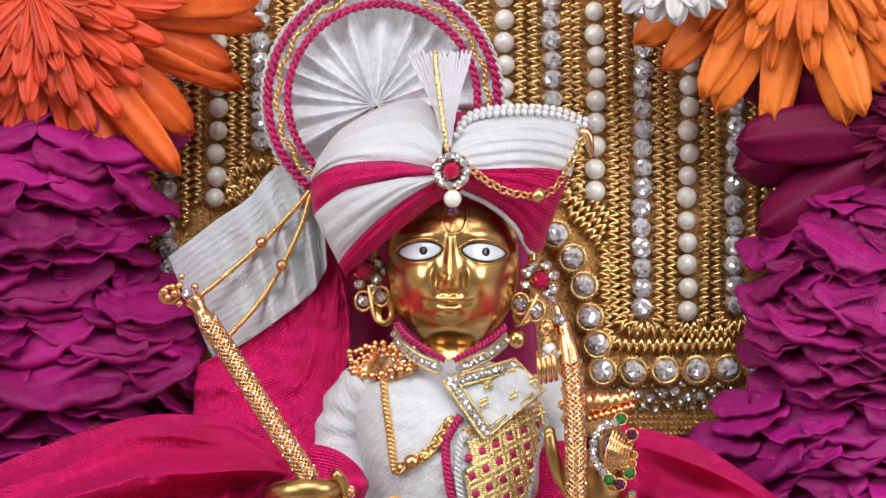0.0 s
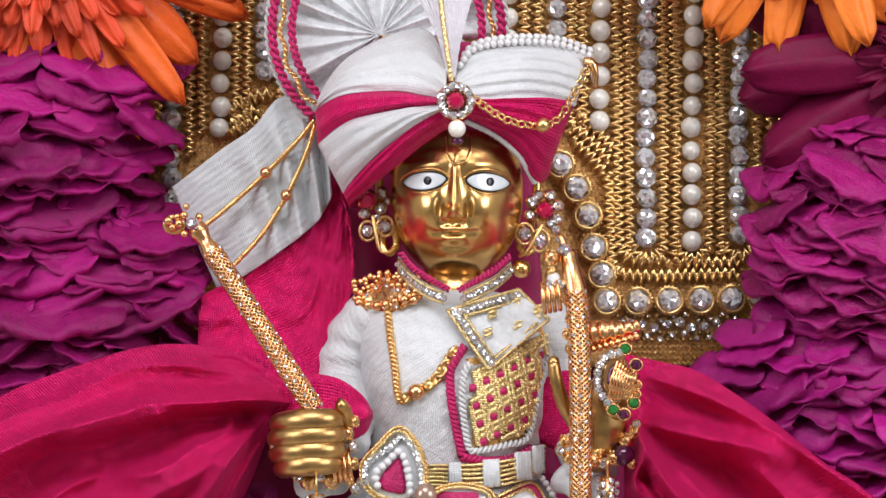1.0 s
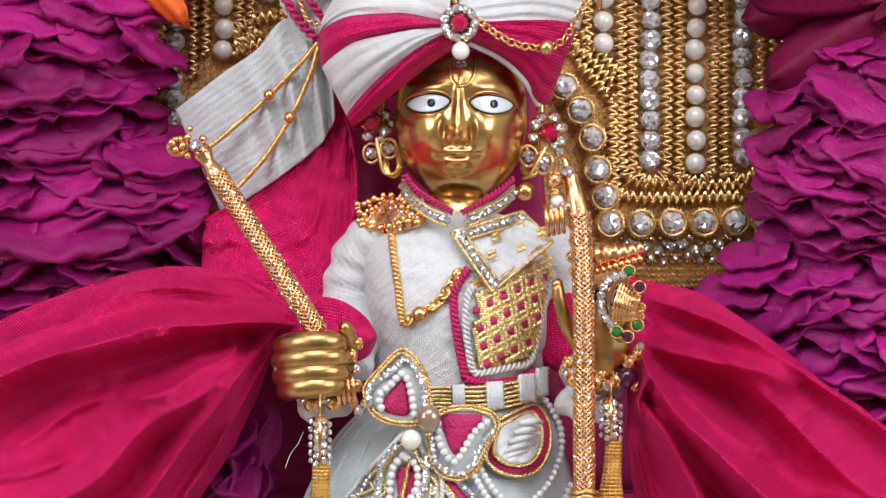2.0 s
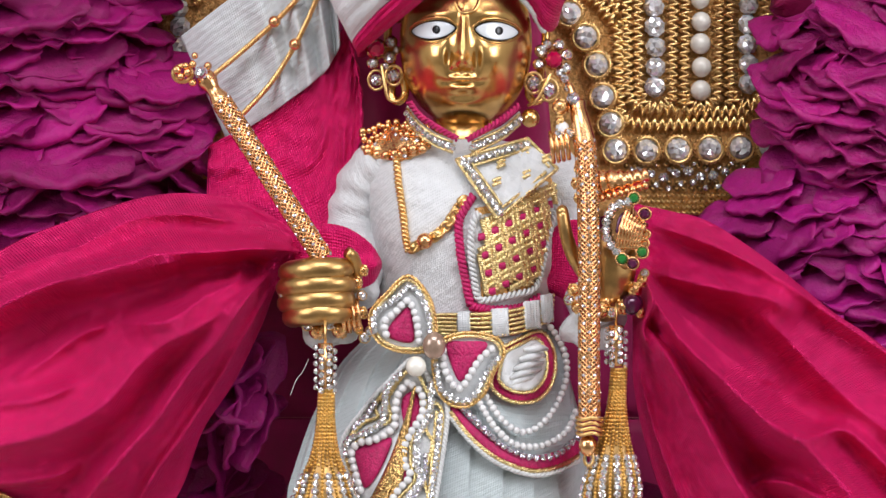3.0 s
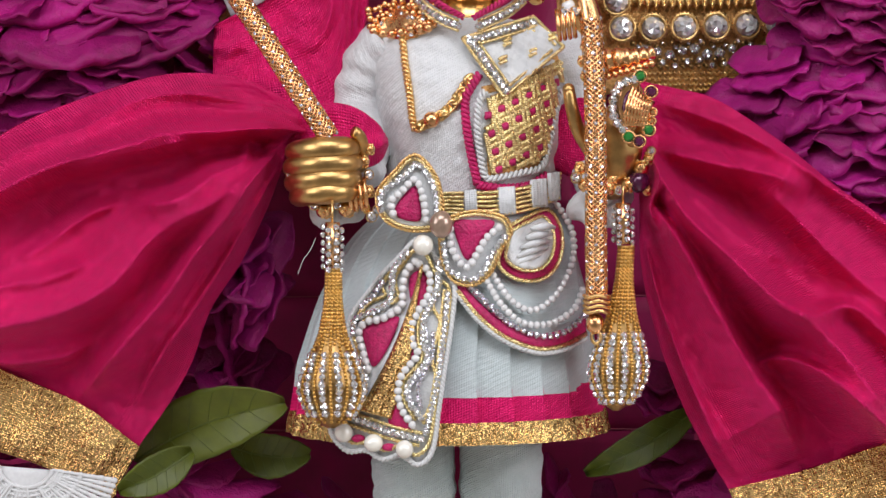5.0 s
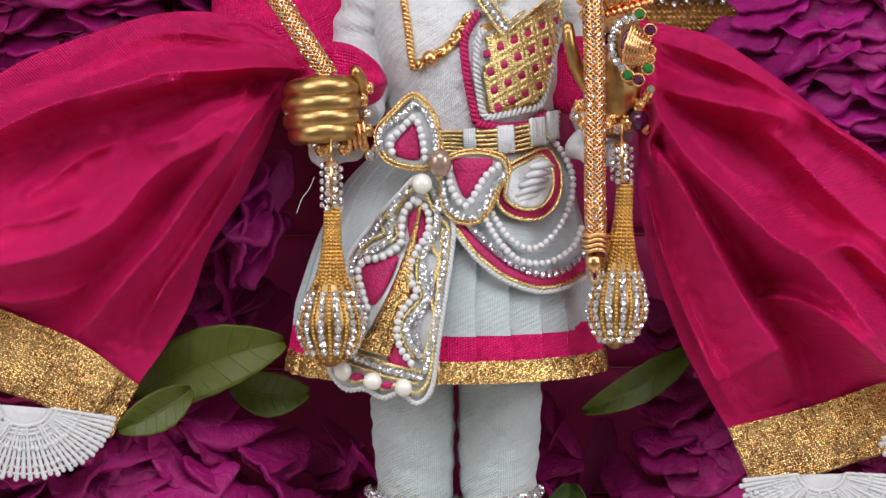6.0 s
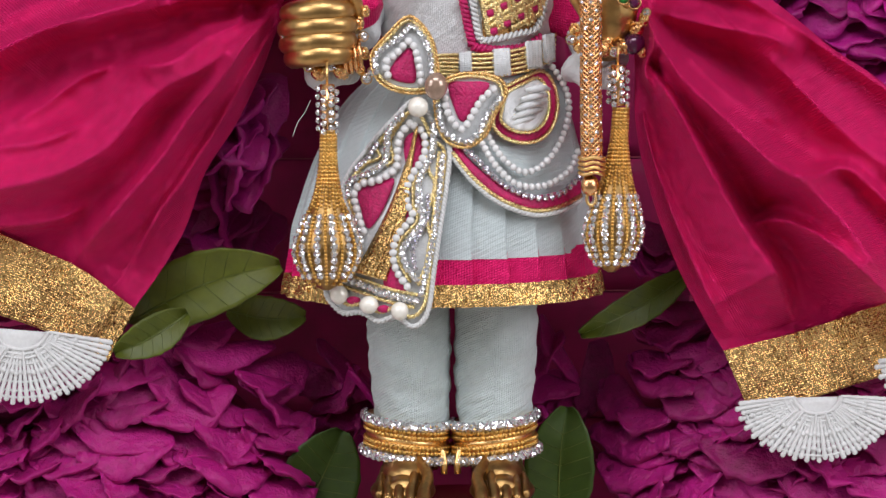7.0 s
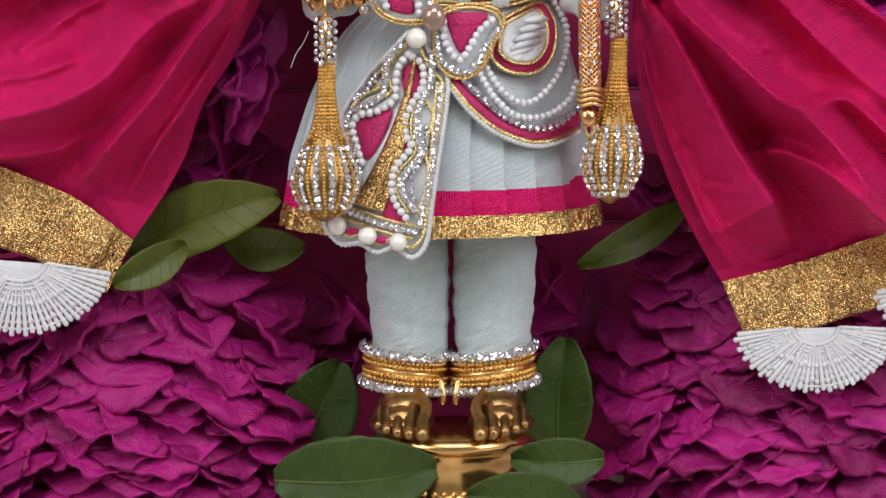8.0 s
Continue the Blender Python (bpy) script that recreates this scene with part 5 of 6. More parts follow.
def earring(label, red, stones, leaves, hook, d):
    ob = thing("earring", label, "earring", "pair of earrings")
    part("red_stone", gem(bmesh.new(), P(*red, d + 1.6), 15.5 * GRID, 10), RUBY, ob, flat=True)
    part("mount", tube(bmesh.new(), [P(*red, d - 0.8), P(*red, d + 0.6)], 19 * GRID, 18), ROSE_GOLD, ob)
    for u, v, r in stones:
        part("crystal", gem(bmesh.new(), P(u, v, d + 1.2), r * GRID, 8, turn=u), CRYSTAL, ob, flat=True)
        part("mount", tube(bmesh.new(), [P(u, v, d - 0.6), P(u, v, d + 0.6)], (r + 2) * GRID, 12), ROSE_GOLD, ob)
    for u, v, r in leaves:
        part("drop_stone", gem(bmesh.new(), P(u, v, d + 1.4), r * GRID, 10, turn=v), SMOKE, ob, flat=True)
        part("drop_rim", tube(bmesh.new(), [P(u + (r + 3) * math.cos(k * math.tau / 22), v + (r + 4) * math.sin(k * math.tau / 22) * 1.15, d + 0.9) for k in range(22)], 2.6 * GRID, 6, closed=True), GOLD, ob)
    part("hook", tube(bmesh.new(), line(hook, 20), 3 * GRID, 8), GOLD, ob)
    return ob


earring("crystal earring with a red stone and two drops", (643, 478), ((669, 466, 10), (667, 493, 10), (637, 503, 9), (660, 508, 6), (678, 480, 6)), ((643, 533, 11), (674, 525, 11)),
        [(652, 505, 4), (658, 540, 5), (664, 566, 5), (682, 570, 4), (696, 556, 2)], 1)
earring("crystal flower earring with a red stone and two drops", (957, 497), ((934, 482, 10), (945, 470, 8), (966, 470, 9), (980, 488, 9), (978, 512, 9), (930, 505, 9), (976, 530, 8), (966, 520, 7), (982, 546, 7)),
        ((921, 538, 12), (948, 550, 13)), [(952, 520, 4), (940, 545, 5), (925, 570, 5), (912, 578, 3)], 3)

# ---- jacket trim ----
collar = thing("collar", "crystal and magenta braid collar round the neck", "collar")
for side, red, silver in ((-1, [(701, 572, 9), (720, 596, 13), (752, 618, 16.5), (786, 637, 18.5)], [(697, 592, 8), (718, 619, 13), (748, 640, 16), (778, 652, 17.5)]),
                          (1, [(895, 578, 9), (872, 598, 12.5), (838, 619, 16.5), (804, 638, 18.5)], [(897, 602, 8), (868, 626, 13), (835, 643, 16), (812, 653, 17.5)])):
    braid(red, 5.4, 11, BRAID, collar, label="magenta braid")
    for off in (-9, 9):
        part("gold_edge", tube(bmesh.new(), line([(u, v + off, d) for u, v, d in silver], 30), 2.6 * GRID, 6), PALE_GOLD, collar)
    for p in beads(silver, 11):
        part("crystal", gem(bmesh.new(), p + Vector((0, -0.0006, 0)), 6.2 * GRID, 8, turn=p.x * 9000), CRYSTAL, collar, flat=True)
    part("band", patch(bmesh.new(), [(u, v - 14, d - 0.8) for u, v, d in silver], [(u, v + 12, d - 0.6) for u, v, d in silver], 20, 4), SATIN, collar)

rng = random.Random(12)
epaulette = thing("epaulette", "clustered gold and crystal shoulder ornament", "ornament")
part("pad", patch(bmesh.new(), [(u, v, torso(max(640, u), max(655, v)) + 0.9) for u, v in ((620, 652), (650, 622), (682, 610), (715, 628), (740, 645))],
                  [(u, v, torso(max(640, u), max(655, v)) + 0.9) for u, v in ((620, 664), (650, 672), (682, 676), (712, 668), (740, 654))], 24, 10, lambda s, t: 0.35 * math.sin(s * 40) * math.sin(t * 14), 0.9, 0.8), ROSE_GOLD, epaulette)
gold_ball = None
spots = []
while len(spots) < 118:
    u, v = rng.uniform(618, 738), rng.uniform(606, 672)
    if 606 + (u - 680) ** 2 / 160 * (0.35 if u > 680 else 0.75) < v < 668 - max(0, u - 700) * 0.5 and all(math.dist((u, v), q) > 6.0 for q in spots):
        spots.append((u, v))
    elif rng.random() < 0.002:
        break
for k, (u, v) in enumerate(spots):
    d = torso(max(640, u), max(655, v)) + 1.6 + rng.uniform(0, 1.0)
    if k % 5 == 0:
        part("crystal", gem(bmesh.new(), P(u, v, d + 0.6), 4.6 * GRID, 8, turn=u), CRYSTAL, epaulette, flat=True)
    elif gold_ball is None:
        gold_ball = part("bead", ball(bmesh.new(), Vector(), 6.0 * GRID, 9), ROSE_GOLD, epaulette)
        gold_ball.matrix_basis = Matrix.Translation(P(u, v, d))
    else:
        again(gold_ball, Matrix.Translation(P(u, v, d)) @ Matrix.Scale(rng.uniform(0.7, 1.25), 4), epaulette)
for k in range(7):
    u = 628 + k * 16
    part("edge_bead", ball(bmesh.new(), P(u, 660 + 6 * math.sin(k * 0.9), torso(max(642, u), 665) + 2.6), 8.5 * GRID, 12), ROSE_GOLD, epaulette)

necklet = thing("breast_chain", "gold chain with a round bead across the jacket", "chain")
p1 = [(678, 668), (682, 715), (690, 770), (695, 815), (700, 836)]
part("twisted_chain", twist(bmesh.new(), line([(u, v, torso(u, v) + 1.0) for u, v in p1], 160), 4.0 * GRID, 11, 3.6 * GRID, 6), GOLD, necklet)
links([(u, v, torso(u, v) + 1.0) for u, v in ((703, 834), (728, 820), (752, 806), (772, 785), (788, 760), (800, 742))], 10, 8, 3.4, GOLD, necklet, "flat_link")
for u, v in ((712, 828), (752, 806), (775, 778), (795, 748)):
    part("disc", tube(bmesh.new(), [P(u, v, torso(u, v) + 0.8), P(u, v, torso(u, v) + 1.7)], 10 * GRID, 14), GOLD, necklet)
part("bead", ball(bmesh.new(), P(729, 818, torso(729, 818) + 2.0), 14.5 * GRID, 18), ROSE_GOLD, necklet)


def on(points, off=0.0, base=None):
    base = base or torso
    return [(u, v, base(u, v) + off) for u, v in points]


vest = thing("vest", "gold lattice breastplate with magenta squares and braid edging", "clothing")
part("gold_ground", patch(bmesh.new(), on([(818, 760), (860, 750), (910, 725), (972, 690)], 0.6), on([(830, 922), (860, 920), (900, 908), (930, 895)], 0.6), 30, 30, thick=0.6), DARK_GOLD, vest)
O, A, B = np.array((829.0, 811.0)), np.array((24.0, -13.0)), np.array((6.3, 32.0))
for k in range(13):  # couched gold cords both ways
    f = k // 2 + (0.16 if k % 2 else -0.16)
    for start, step, n in ((O + A * (f - 0.5), B, 4.4), (O + B * (f - 1.5), A, 5.9)):
        if (step is B and k > 12) or (step is A and k > 12):
            continue
        pts = []
        for i in range(9):
            q = start + step * (n * i / 8 - (0.8 if step is B else 0.3))
            u, v = float(q[0]), float(q[1])
            left, right = 819 + (v - 770) * 0.09, 968 - (v - 720) * 0.2
            topv, lowv = 770 - (u - 822) * 0.45, 918 - (u - 830) * 0.22
            if left < u < right and topv < v < lowv:
                pts.append((u, v, torso(u, v) + 1.0))
        if len(pts) > 2:
            braid(pts, 6.0, 3 * len(pts), PALE_GOLD, vest, "gold_cord")
for r in range(4):
    for c in range(6):
        u, v = O + A * c + B * r + (0, 1.5 * c if r == 0 else 0)
        if u < 965 - (v - 720) * 0.2:
            part("square", patch(bmesh.new(), on([(u - 6, v - 6), (u + 6, v - 8)], 1.6), on([(u - 5, v + 8), (u + 7, v + 5)], 1.6), 4, 4, bulge=0.5, thick=0.8), BRAID, vest)
braid(on([(814, 738), (800, 760), (789, 785), (791, 830), (799, 880), (810, 932)], 1.2), 7.5, 20, BRAID, vest, label="magenta braid")
braid(on([(810, 934), (850, 940), (899, 936), (932, 918)], 1.4), 7.5, 14, BRAID, vest, label="magenta braid")
braid(on([(824, 768), (814, 786), (810, 830), (815, 880), (824, 920), (850, 921), (890, 912), (925, 900), (940, 850), (950, 800), (966, 740), (975, 705)], 1.4), 6.2, 44, COTTON, vest, label="white cord")

lap = lambda u, v: torso(min(u, 905), max(668, v))
lapel = thing("lapel", "white satin lapel edged with crystals and gold wire", "clothing")
C = [(784, 674), (910, 636), (964, 690), (857, 778)]
part("panel", patch(bmesh.new(), on([C[0], C[1]], 2.4, lap), on([C[3], C[2]], 2.4, lap), 30, 24, lambda s, t: 0.25 * math.sin(s * 45) * math.sin(t * 14), 0.4, 1.0), SATIN, lapel)
for a, b, gems in ((C[0], C[1], True), (C[0], C[3], True), (C[3], C[2], False), (C[1], C[2], False)):
    m = (np.array(C).mean(axis=0) - (np.array(a) + np.array(b)) / 2)
    m = m / np.linalg.norm(m)
    for off, rr in ((0, 3.4), (20 if gems else 9, 2.8)):
        q = [tuple(np.array(a) + (np.array(b) - np.array(a)) * f + m * off) for f in ((0, 0.5, 1) if off == 0 else (0.14, 0.5, 0.86))]
        part("gold_wire", twist(bmesh.new(), line(on(q, 3.2, lap), 60), 1.6 * GRID, 16, rr * 0.7 * GRID), PALE_GOLD, lapel)
    if gems:
        q = [tuple(np.array(a) + (np.array(b) - np.array(a)) * f + m * 10) for f in (0.05, 0.5, 0.95)]
        for p in beads(on(q, 3.4, lap), 11.5):
            part("crystal", gem(bmesh.new(), p, 6.8 * GRID, 8, turn=p.z * 7000), CRYSTAL, lapel, flat=True)
for u, v in ((856, 713), (864, 681), (906, 660), (909, 700), (944, 672)):
    for k in (-1, 1):
        part("gold_bar", tube(bmesh.new(), line(on([(u - 7, v + 3 + k * 4), (u, v + k * 4 - 1), (u + 7, v - 3 + k * 4)], 3.6, lap), 8), 3.4 * GRID, 7), PALE_GOLD, lapel)

# ---- belt, bow and drapes at the hip ----
belt = thing("belt", "belt of gold wire wound with white thread", "belt")
waist = lambda u, v: 1 + 18 * math.sqrt(max(0.03, 1 - ((u - 800) / 162) ** 2))
bl_top, bl_low = [(700, 955), (753, 948), (830, 946), (900, 936), (958, 912)], [(700, 995), (753, 985), (830, 990), (900, 980), (955, 958)]
part("band", patch(bmesh.new(), on(bl_top, 1, waist), on(bl_low, 1, waist), 40, 6, thick=1.0), BRAID, belt)
for k in range(6):
    f = 0.04 + k * 0.184
    pts = on([tuple(np.array(a) * (1 - f) + np.array(b) * f) for a, b in zip(bl_top, bl_low)], 2.0, waist)
    part("gold_wire", twist(bmesh.new(), line(pts, 140), 1.8 * GRID, 40, 2.4 * GRID), PALE_GOLD, belt)
for u, w in ((797, 11), (862, 15), (920, 13), (948, 8)):
    va, vb = np.interp(u, [p[0] for p in bl_top], [p[1] for p in bl_top]), np.interp(u, [p[0] for p in bl_low], [p[1] for p in bl_low])
    part("thread_wrap", patch(bmesh.new(), on([(u - w, va - 3), (u + w, va - 5)], 2.6, waist), on([(u - w + 2, vb + 3), (u + w + 2, vb + 1)], 2.6, waist), 12, 10, lambda s, t: 0.25 * math.sin(s * 30), 0.8, 1.2), SATIN, belt)


def hip(u, v):
    """Depth of the skirt's front."""
    lv = [t[0] for t in SKIRT]
    cu, ru, rd = (np.interp(v, lv, [t[k] for t in SKIRT]) for k in (1, 2, 3))
    return float(1 + rd * math.sqrt(max(0.03, 1 - min(1, abs((u - cu) / ru)) ** 2)))


def gem_row(points, step, size, parent, base, off, mat=None):
    for p in beads(on(points, off, base), step):
        part("crystal", gem(bmesh.new(), p, size * GRID, 8, turn=p.x * 8000 + p.z * 5000), mat or CRYSTAL, parent, flat=True)


def bead_row(points, step, size, parent, base, off, mat=None, name="seed_pearl"):
    shared = None
    for p in beads(on(points, off, base), step):
        if shared is None:
            shared = part(name, ball(bmesh.new(), Vector(), size * GRID, 11), mat or WHITE_BEAD, parent)
            shared.matrix_basis = Matrix.Translation(p)
        else:
            again(shared, Matrix.Translation(p) @ pose(0, 0, 0, 0, random.uniform(-20, 20), 0) @ Matrix.Diagonal((random.uniform(0.9, 1.08), 1, random.uniform(0.9, 1.08), 1)), parent)


def wire_row(points, r, parent, base, off, mat=None):
    n = max(20, int(sum(math.dist(a, b) for a, b in zip(points, points[1:])) / 3))
    part("gold_wire", twist(bmesh.new(), line(on(points, off, base), n), r * 0.5 * GRID, n / 5, r * 0.7 * GRID), mat or PALE_GOLD, parent)


drape = thing("hip_drape", "swagged white overskirt with pearls and crystal border", "clothing")
swag_low = [(774, 1126), (811, 1172), (858, 1209), (916, 1230), (963, 1224), (1003, 1204)]
part("cloth", patch(bmesh.new(), on([(770, 1010), (820, 1000), (870, 990), (920, 980), (955, 975), (975, 1000)], 1.8, hip), on(swag_low, 2.6, hip), 50, 30, lambda s, t: 0.4 * math.sin(s * 38 + t * 5) * t + 0.3 * rough(s * 300, t * 200, 30), 0.5, 0.5), SHEER, drape)
part("magenta_edge", patch(bmesh.new(), on([(u - 1, v - 32) for u, v in swag_low], 3.0, hip), on([(u, v - 6) for u, v in swag_low], 3.2, hip), 50, 6, bulge=0.4, thick=0.6), BRAID, drape)
wire_row([(u, v - 4) for u, v in swag_low], 4, drape, hip, 3.8)
wire_row([(u, v + 4) for u, v in swag_low], 4.5, drape, hip, 3.4, COTTON)
gem_row([(798, 1116), (832, 1150), (868, 1182), (916, 1203), (963, 1198), (999, 1168)], 12, 6.6, drape, hip, 4.0, SMOKE)
bead_row([(945, 962), (968, 995), (980, 1030), (976, 1078), (947, 1133), (905, 1158), (866, 1136), (838, 1096)], 11.5, 6.3, drape, hip, 4.4)
bead_row([(996, 1122), (979, 1158), (937, 1182), (890, 1180), (853, 1149), (826, 1106)], 11.5, 6.5, drape, hip, 4.6)
moon = closed([(862, 1012), (900, 990), (934, 978), (955, 1005), (960, 1045), (948, 1082), (921, 1103), (880, 1102), (848, 1078), (852, 1040)], 60)
part("half_moon", outline_fill(bmesh.new(), moon, lambda u, v: hip(u, v) + 3.5, 2.0, 0.9, 5), BRAID, drape, "half-moon panel edged in magenta")
c = np.array(moon).mean(axis=0)
part("moon_centre", outline_fill(bmesh.new(), [tuple(np.array(q) + ((c - (4, 14)) - q) * 0.26) for q in moon], lambda u, v: hip(u, v) + 4.8 + 0.25 * math.sin((u + v * 0.6) / 4), 0.8, 0.5, 6), SATIN, drape, "white satin stitching")
wire_row([*moon, moon[0]], 3.8, drape, hip, 4.4)
wire_row([tuple(np.array(q) + ((c - (4, 14)) - q) * 0.24) for q in moon] + [tuple(np.array(moon[0]) + ((c - (4, 14)) - moon[0]) * 0.24)], 3.2, drape, hip, 5.2)

for k in range(5):
    part("satin_bar", tube(bmesh.new(), line([(868 + 9 * k, 1080 - 17 * k, hip(880, 1060) + 5.2), (900 + 8 * k, 1064 - 14 * k, hip(900, 1050) + 5.6), (930 + 4 * k, 1058 - 12 * k, hip(930, 1040) + 5.2)], 10), lambda t: 7 * GRID * math.sin(math.pi * (0.15 + 0.7 * t)), 8), SATIN, drape)

FRONT = 30.0
flat = lambda u, v: FRONT - ((u - 745) / 190) ** 2 * 4


def loop(parent, outer, heart, pearls, stones):
    shape = closed(outer, 60)
    part("padding", outline_fill(bmesh.new(), shape, flat, 2.4, 0.8, 4), SATIN, parent)
    part("heart", outline_fill(bmesh.new(), closed(heart, 40), lambda u, v: flat(u, v) + 1.0 + 0.12 * math.sin(u * 1.2 + v * 0.4), 1.0, 0.6, 6), BRAID, parent, "magenta thread filling")
    mid = np.array(shape).mean(axis=0)
    for f in (0.0, 0.1):
        ring = [tuple(np.array(q) + (mid - q) * f) for q in shape]
        wire_row([*ring, ring[0]], 3.2, parent, flat, 0.8 + f * 5, GOLD if f == 0 else None)
    bead_row(pearls, 13, 7.0, parent, flat, 1.8)
    gem_row(stones, 11, 6.6, parent, flat, 1.5)


bow = thing("bow", "embroidered bow of magenta, pearls and crystals at the belt", "bow")
loop(bow, [(699, 880), (735, 915), (748, 965), (742, 1008), (690, 1015), (645, 995), (631, 950), (660, 912)],
     [(699, 935), (708, 965), (709, 995), (690, 998), (665, 988), (668, 966)],
     [(660, 984), (657, 962), (675, 946), (699, 924), (713, 955), (719, 996)], [(640, 978), (637, 958), (650, 938), (679, 919), (702, 898), (724, 918), (735, 950), (737, 980)])
loop(bow, [(745, 1008), (775, 986), (816, 981), (858, 992), (870, 1018), (852, 1050), (832, 1092), (800, 1113), (764, 1102), (746, 1062)],
     [(768, 1000), (800, 996), (840, 1000), (818, 1034), (793, 1068), (776, 1040)],
     [(761, 1012), (763, 1043), (778, 1072), (793, 1080), (809, 1056), (826, 1028), (848, 1010)], [(749, 1038), (757, 1080), (779, 1098), (803, 1102), (823, 1083), (838, 1052), (858, 1026)])
part("knot", ball(bmesh.new(), P(745, 1004, FRONT + 3.5), 1, 20, (20 * GRID, 17 * GRID, 24 * GRID)), GREY_PEARL, bow, "brown-grey pearl knot")
part("pearl", ball(bmesh.new(), P(713, 1041, FRONT + 3), 18 * GRID, 18), PEARL, bow)

sash = thing("sash_end", "embroidered sash end with pearls, crystals and gold ribbon", "sash")
tail = lambda u, v: hip(u, v) + 3.0 if v > 1110 else np.interp(v, (1040, 1110), (FRONT - 1, hip(u, 1110) + 3.0))
outline = closed([(712, 1028), (745, 1082), (768, 1110), (763, 1180), (752, 1250), (740, 1330), (728, 1408), (702, 1434), (672, 1416), (640, 1424), (610, 1408), (575, 1408), (548, 1376), (556, 1352), (590, 1346), (602, 1266), (580, 1184), (622, 1116), (668, 1064)], 140)
part("backing", outline_fill(bmesh.new(), outline, tail, 1.2, 0.3, 8), SATIN, sash)
wire_row([*outline, outline[0]], 4.6, sash, tail, 0.7, COTTON)
mid = np.array((668.0, 1240.0))
inner_line = [tuple(np.array(q) + (mid - q) * 0.09) for q in outline]
wire_row([*inner_line, inner_line[0]], 3.6, sash, tail, 0.9)
for pts in ([(710, 1085), (721, 1110), (714, 1140), (699, 1158), (689, 1132), (689, 1098)], [(606, 1189), (640, 1176), (670, 1170), (652, 1220), (624, 1258), (611, 1225)],
            [(690, 1200), (698, 1225), (694, 1242), (668, 1255), (676, 1225)], [(662, 1320), (676, 1345), (690, 1372), (650, 1358)]):
    part("magenta_panel", outline_fill(bmesh.new(), closed(pts, 30), lambda u, v: tail(u, v) + 0.9, 0.8, 0.5, 3), BRAID, sash)
bead_row([(699, 1070), (682, 1090), (676, 1121), (673, 1150), (642, 1171), (611, 1178), (598, 1196), (603, 1225), (614, 1262)], 13.5, 7.2, sash, tail, 1.7)
bead_row([(706, 1074), (723, 1090), (723, 1127), (704, 1158), (692, 1184), (693, 1215), (702, 1237), (675, 1270), (667, 1303), (673, 1334), (692, 1362)], 13.5, 7.0, sash, tail, 1.7)
gem_row([(684, 1054), (660, 1085), (655, 1137), (627, 1158), (592, 1173), (589, 1198)], 10, 7.2, sash, tail, 1.4)
gem_row([(741, 1070), (738, 1121), (716, 1168), (714, 1215), (720, 1246), (686, 1292), (690, 1323), (708, 1349)], 10, 7.4, sash, tail, 1.4)
gem_row([(756, 1128), (750, 1190), (742, 1255), (730, 1320), (716, 1376)], 11, 6.2, sash, tail, 1.4)
gem_row([(640, 1106), (626, 1128), (604, 1150)], 10, 6.0, sash, tail, 1.4, SMOKE)
gem_row([(604, 1240), (610, 1290), (594, 1330)], 10.5, 6.2, sash, tail, 1.4)
gem_row([(730, 1200), (728, 1240), (704, 1290), (706, 1330)], 10.5, 5.4, sash, tail, 1.4, SMOKE)
gem_row([(575, 1344), (620, 1362), (660, 1377), (708, 1388)], 10.5, 6.6, sash, tail, 1.6)
for pts in ([(720, 1080), (730, 1150), (742, 1180), (728, 1240), (736, 1290), (712, 1360)], [(668, 1072), (640, 1110), (645, 1130), (620, 1142), (600, 1162)], [(570, 1336), (620, 1352), (664, 1367), (714, 1378)], [(750, 1120), (744, 1180), (738, 1250), (728, 1310), (718, 1370)], [(694, 1052), (664, 1098), (668, 1135), (640, 1152), (602, 1180)], [(730, 1100), (728, 1136), (706, 1172), (704, 1216), (710, 1244), (678, 1284), (678, 1318), (698, 1354)], [(566, 1356), (615, 1374), (656, 1388), (704, 1399)]):
    wire_row(pts, 3.4, sash, tail, 1.0)
part("gold_ribbon", patch(bmesh.new(), on([(708, 1074), (690, 1140), (655, 1230), (598, 1336)], 1.6, tail), on([(714, 1078), (702, 1150), (690, 1240), (655, 1352)], 1.6, tail), 50, 14,
                          lambda s, t: 0.5 * math.sin(t * 9) * s + 0.1 * math.sin(s * 260), 1.2, 0.4), FOIL, sash, "folded gold foil ribbon")
bead_row([(570, 1376), (621, 1394), (678, 1406)], 55, 17, sash, tail, 2.4, PEARL, "pearl")
for u, v in ((596, 1386), (650, 1402)):
    part("magenta_panel", ball(bmesh.new(), P(u, v, tail(u, v) + 1), 1, 12, (12 * GRID, 6 * GRID, 7 * GRID)), BRAID, sash)


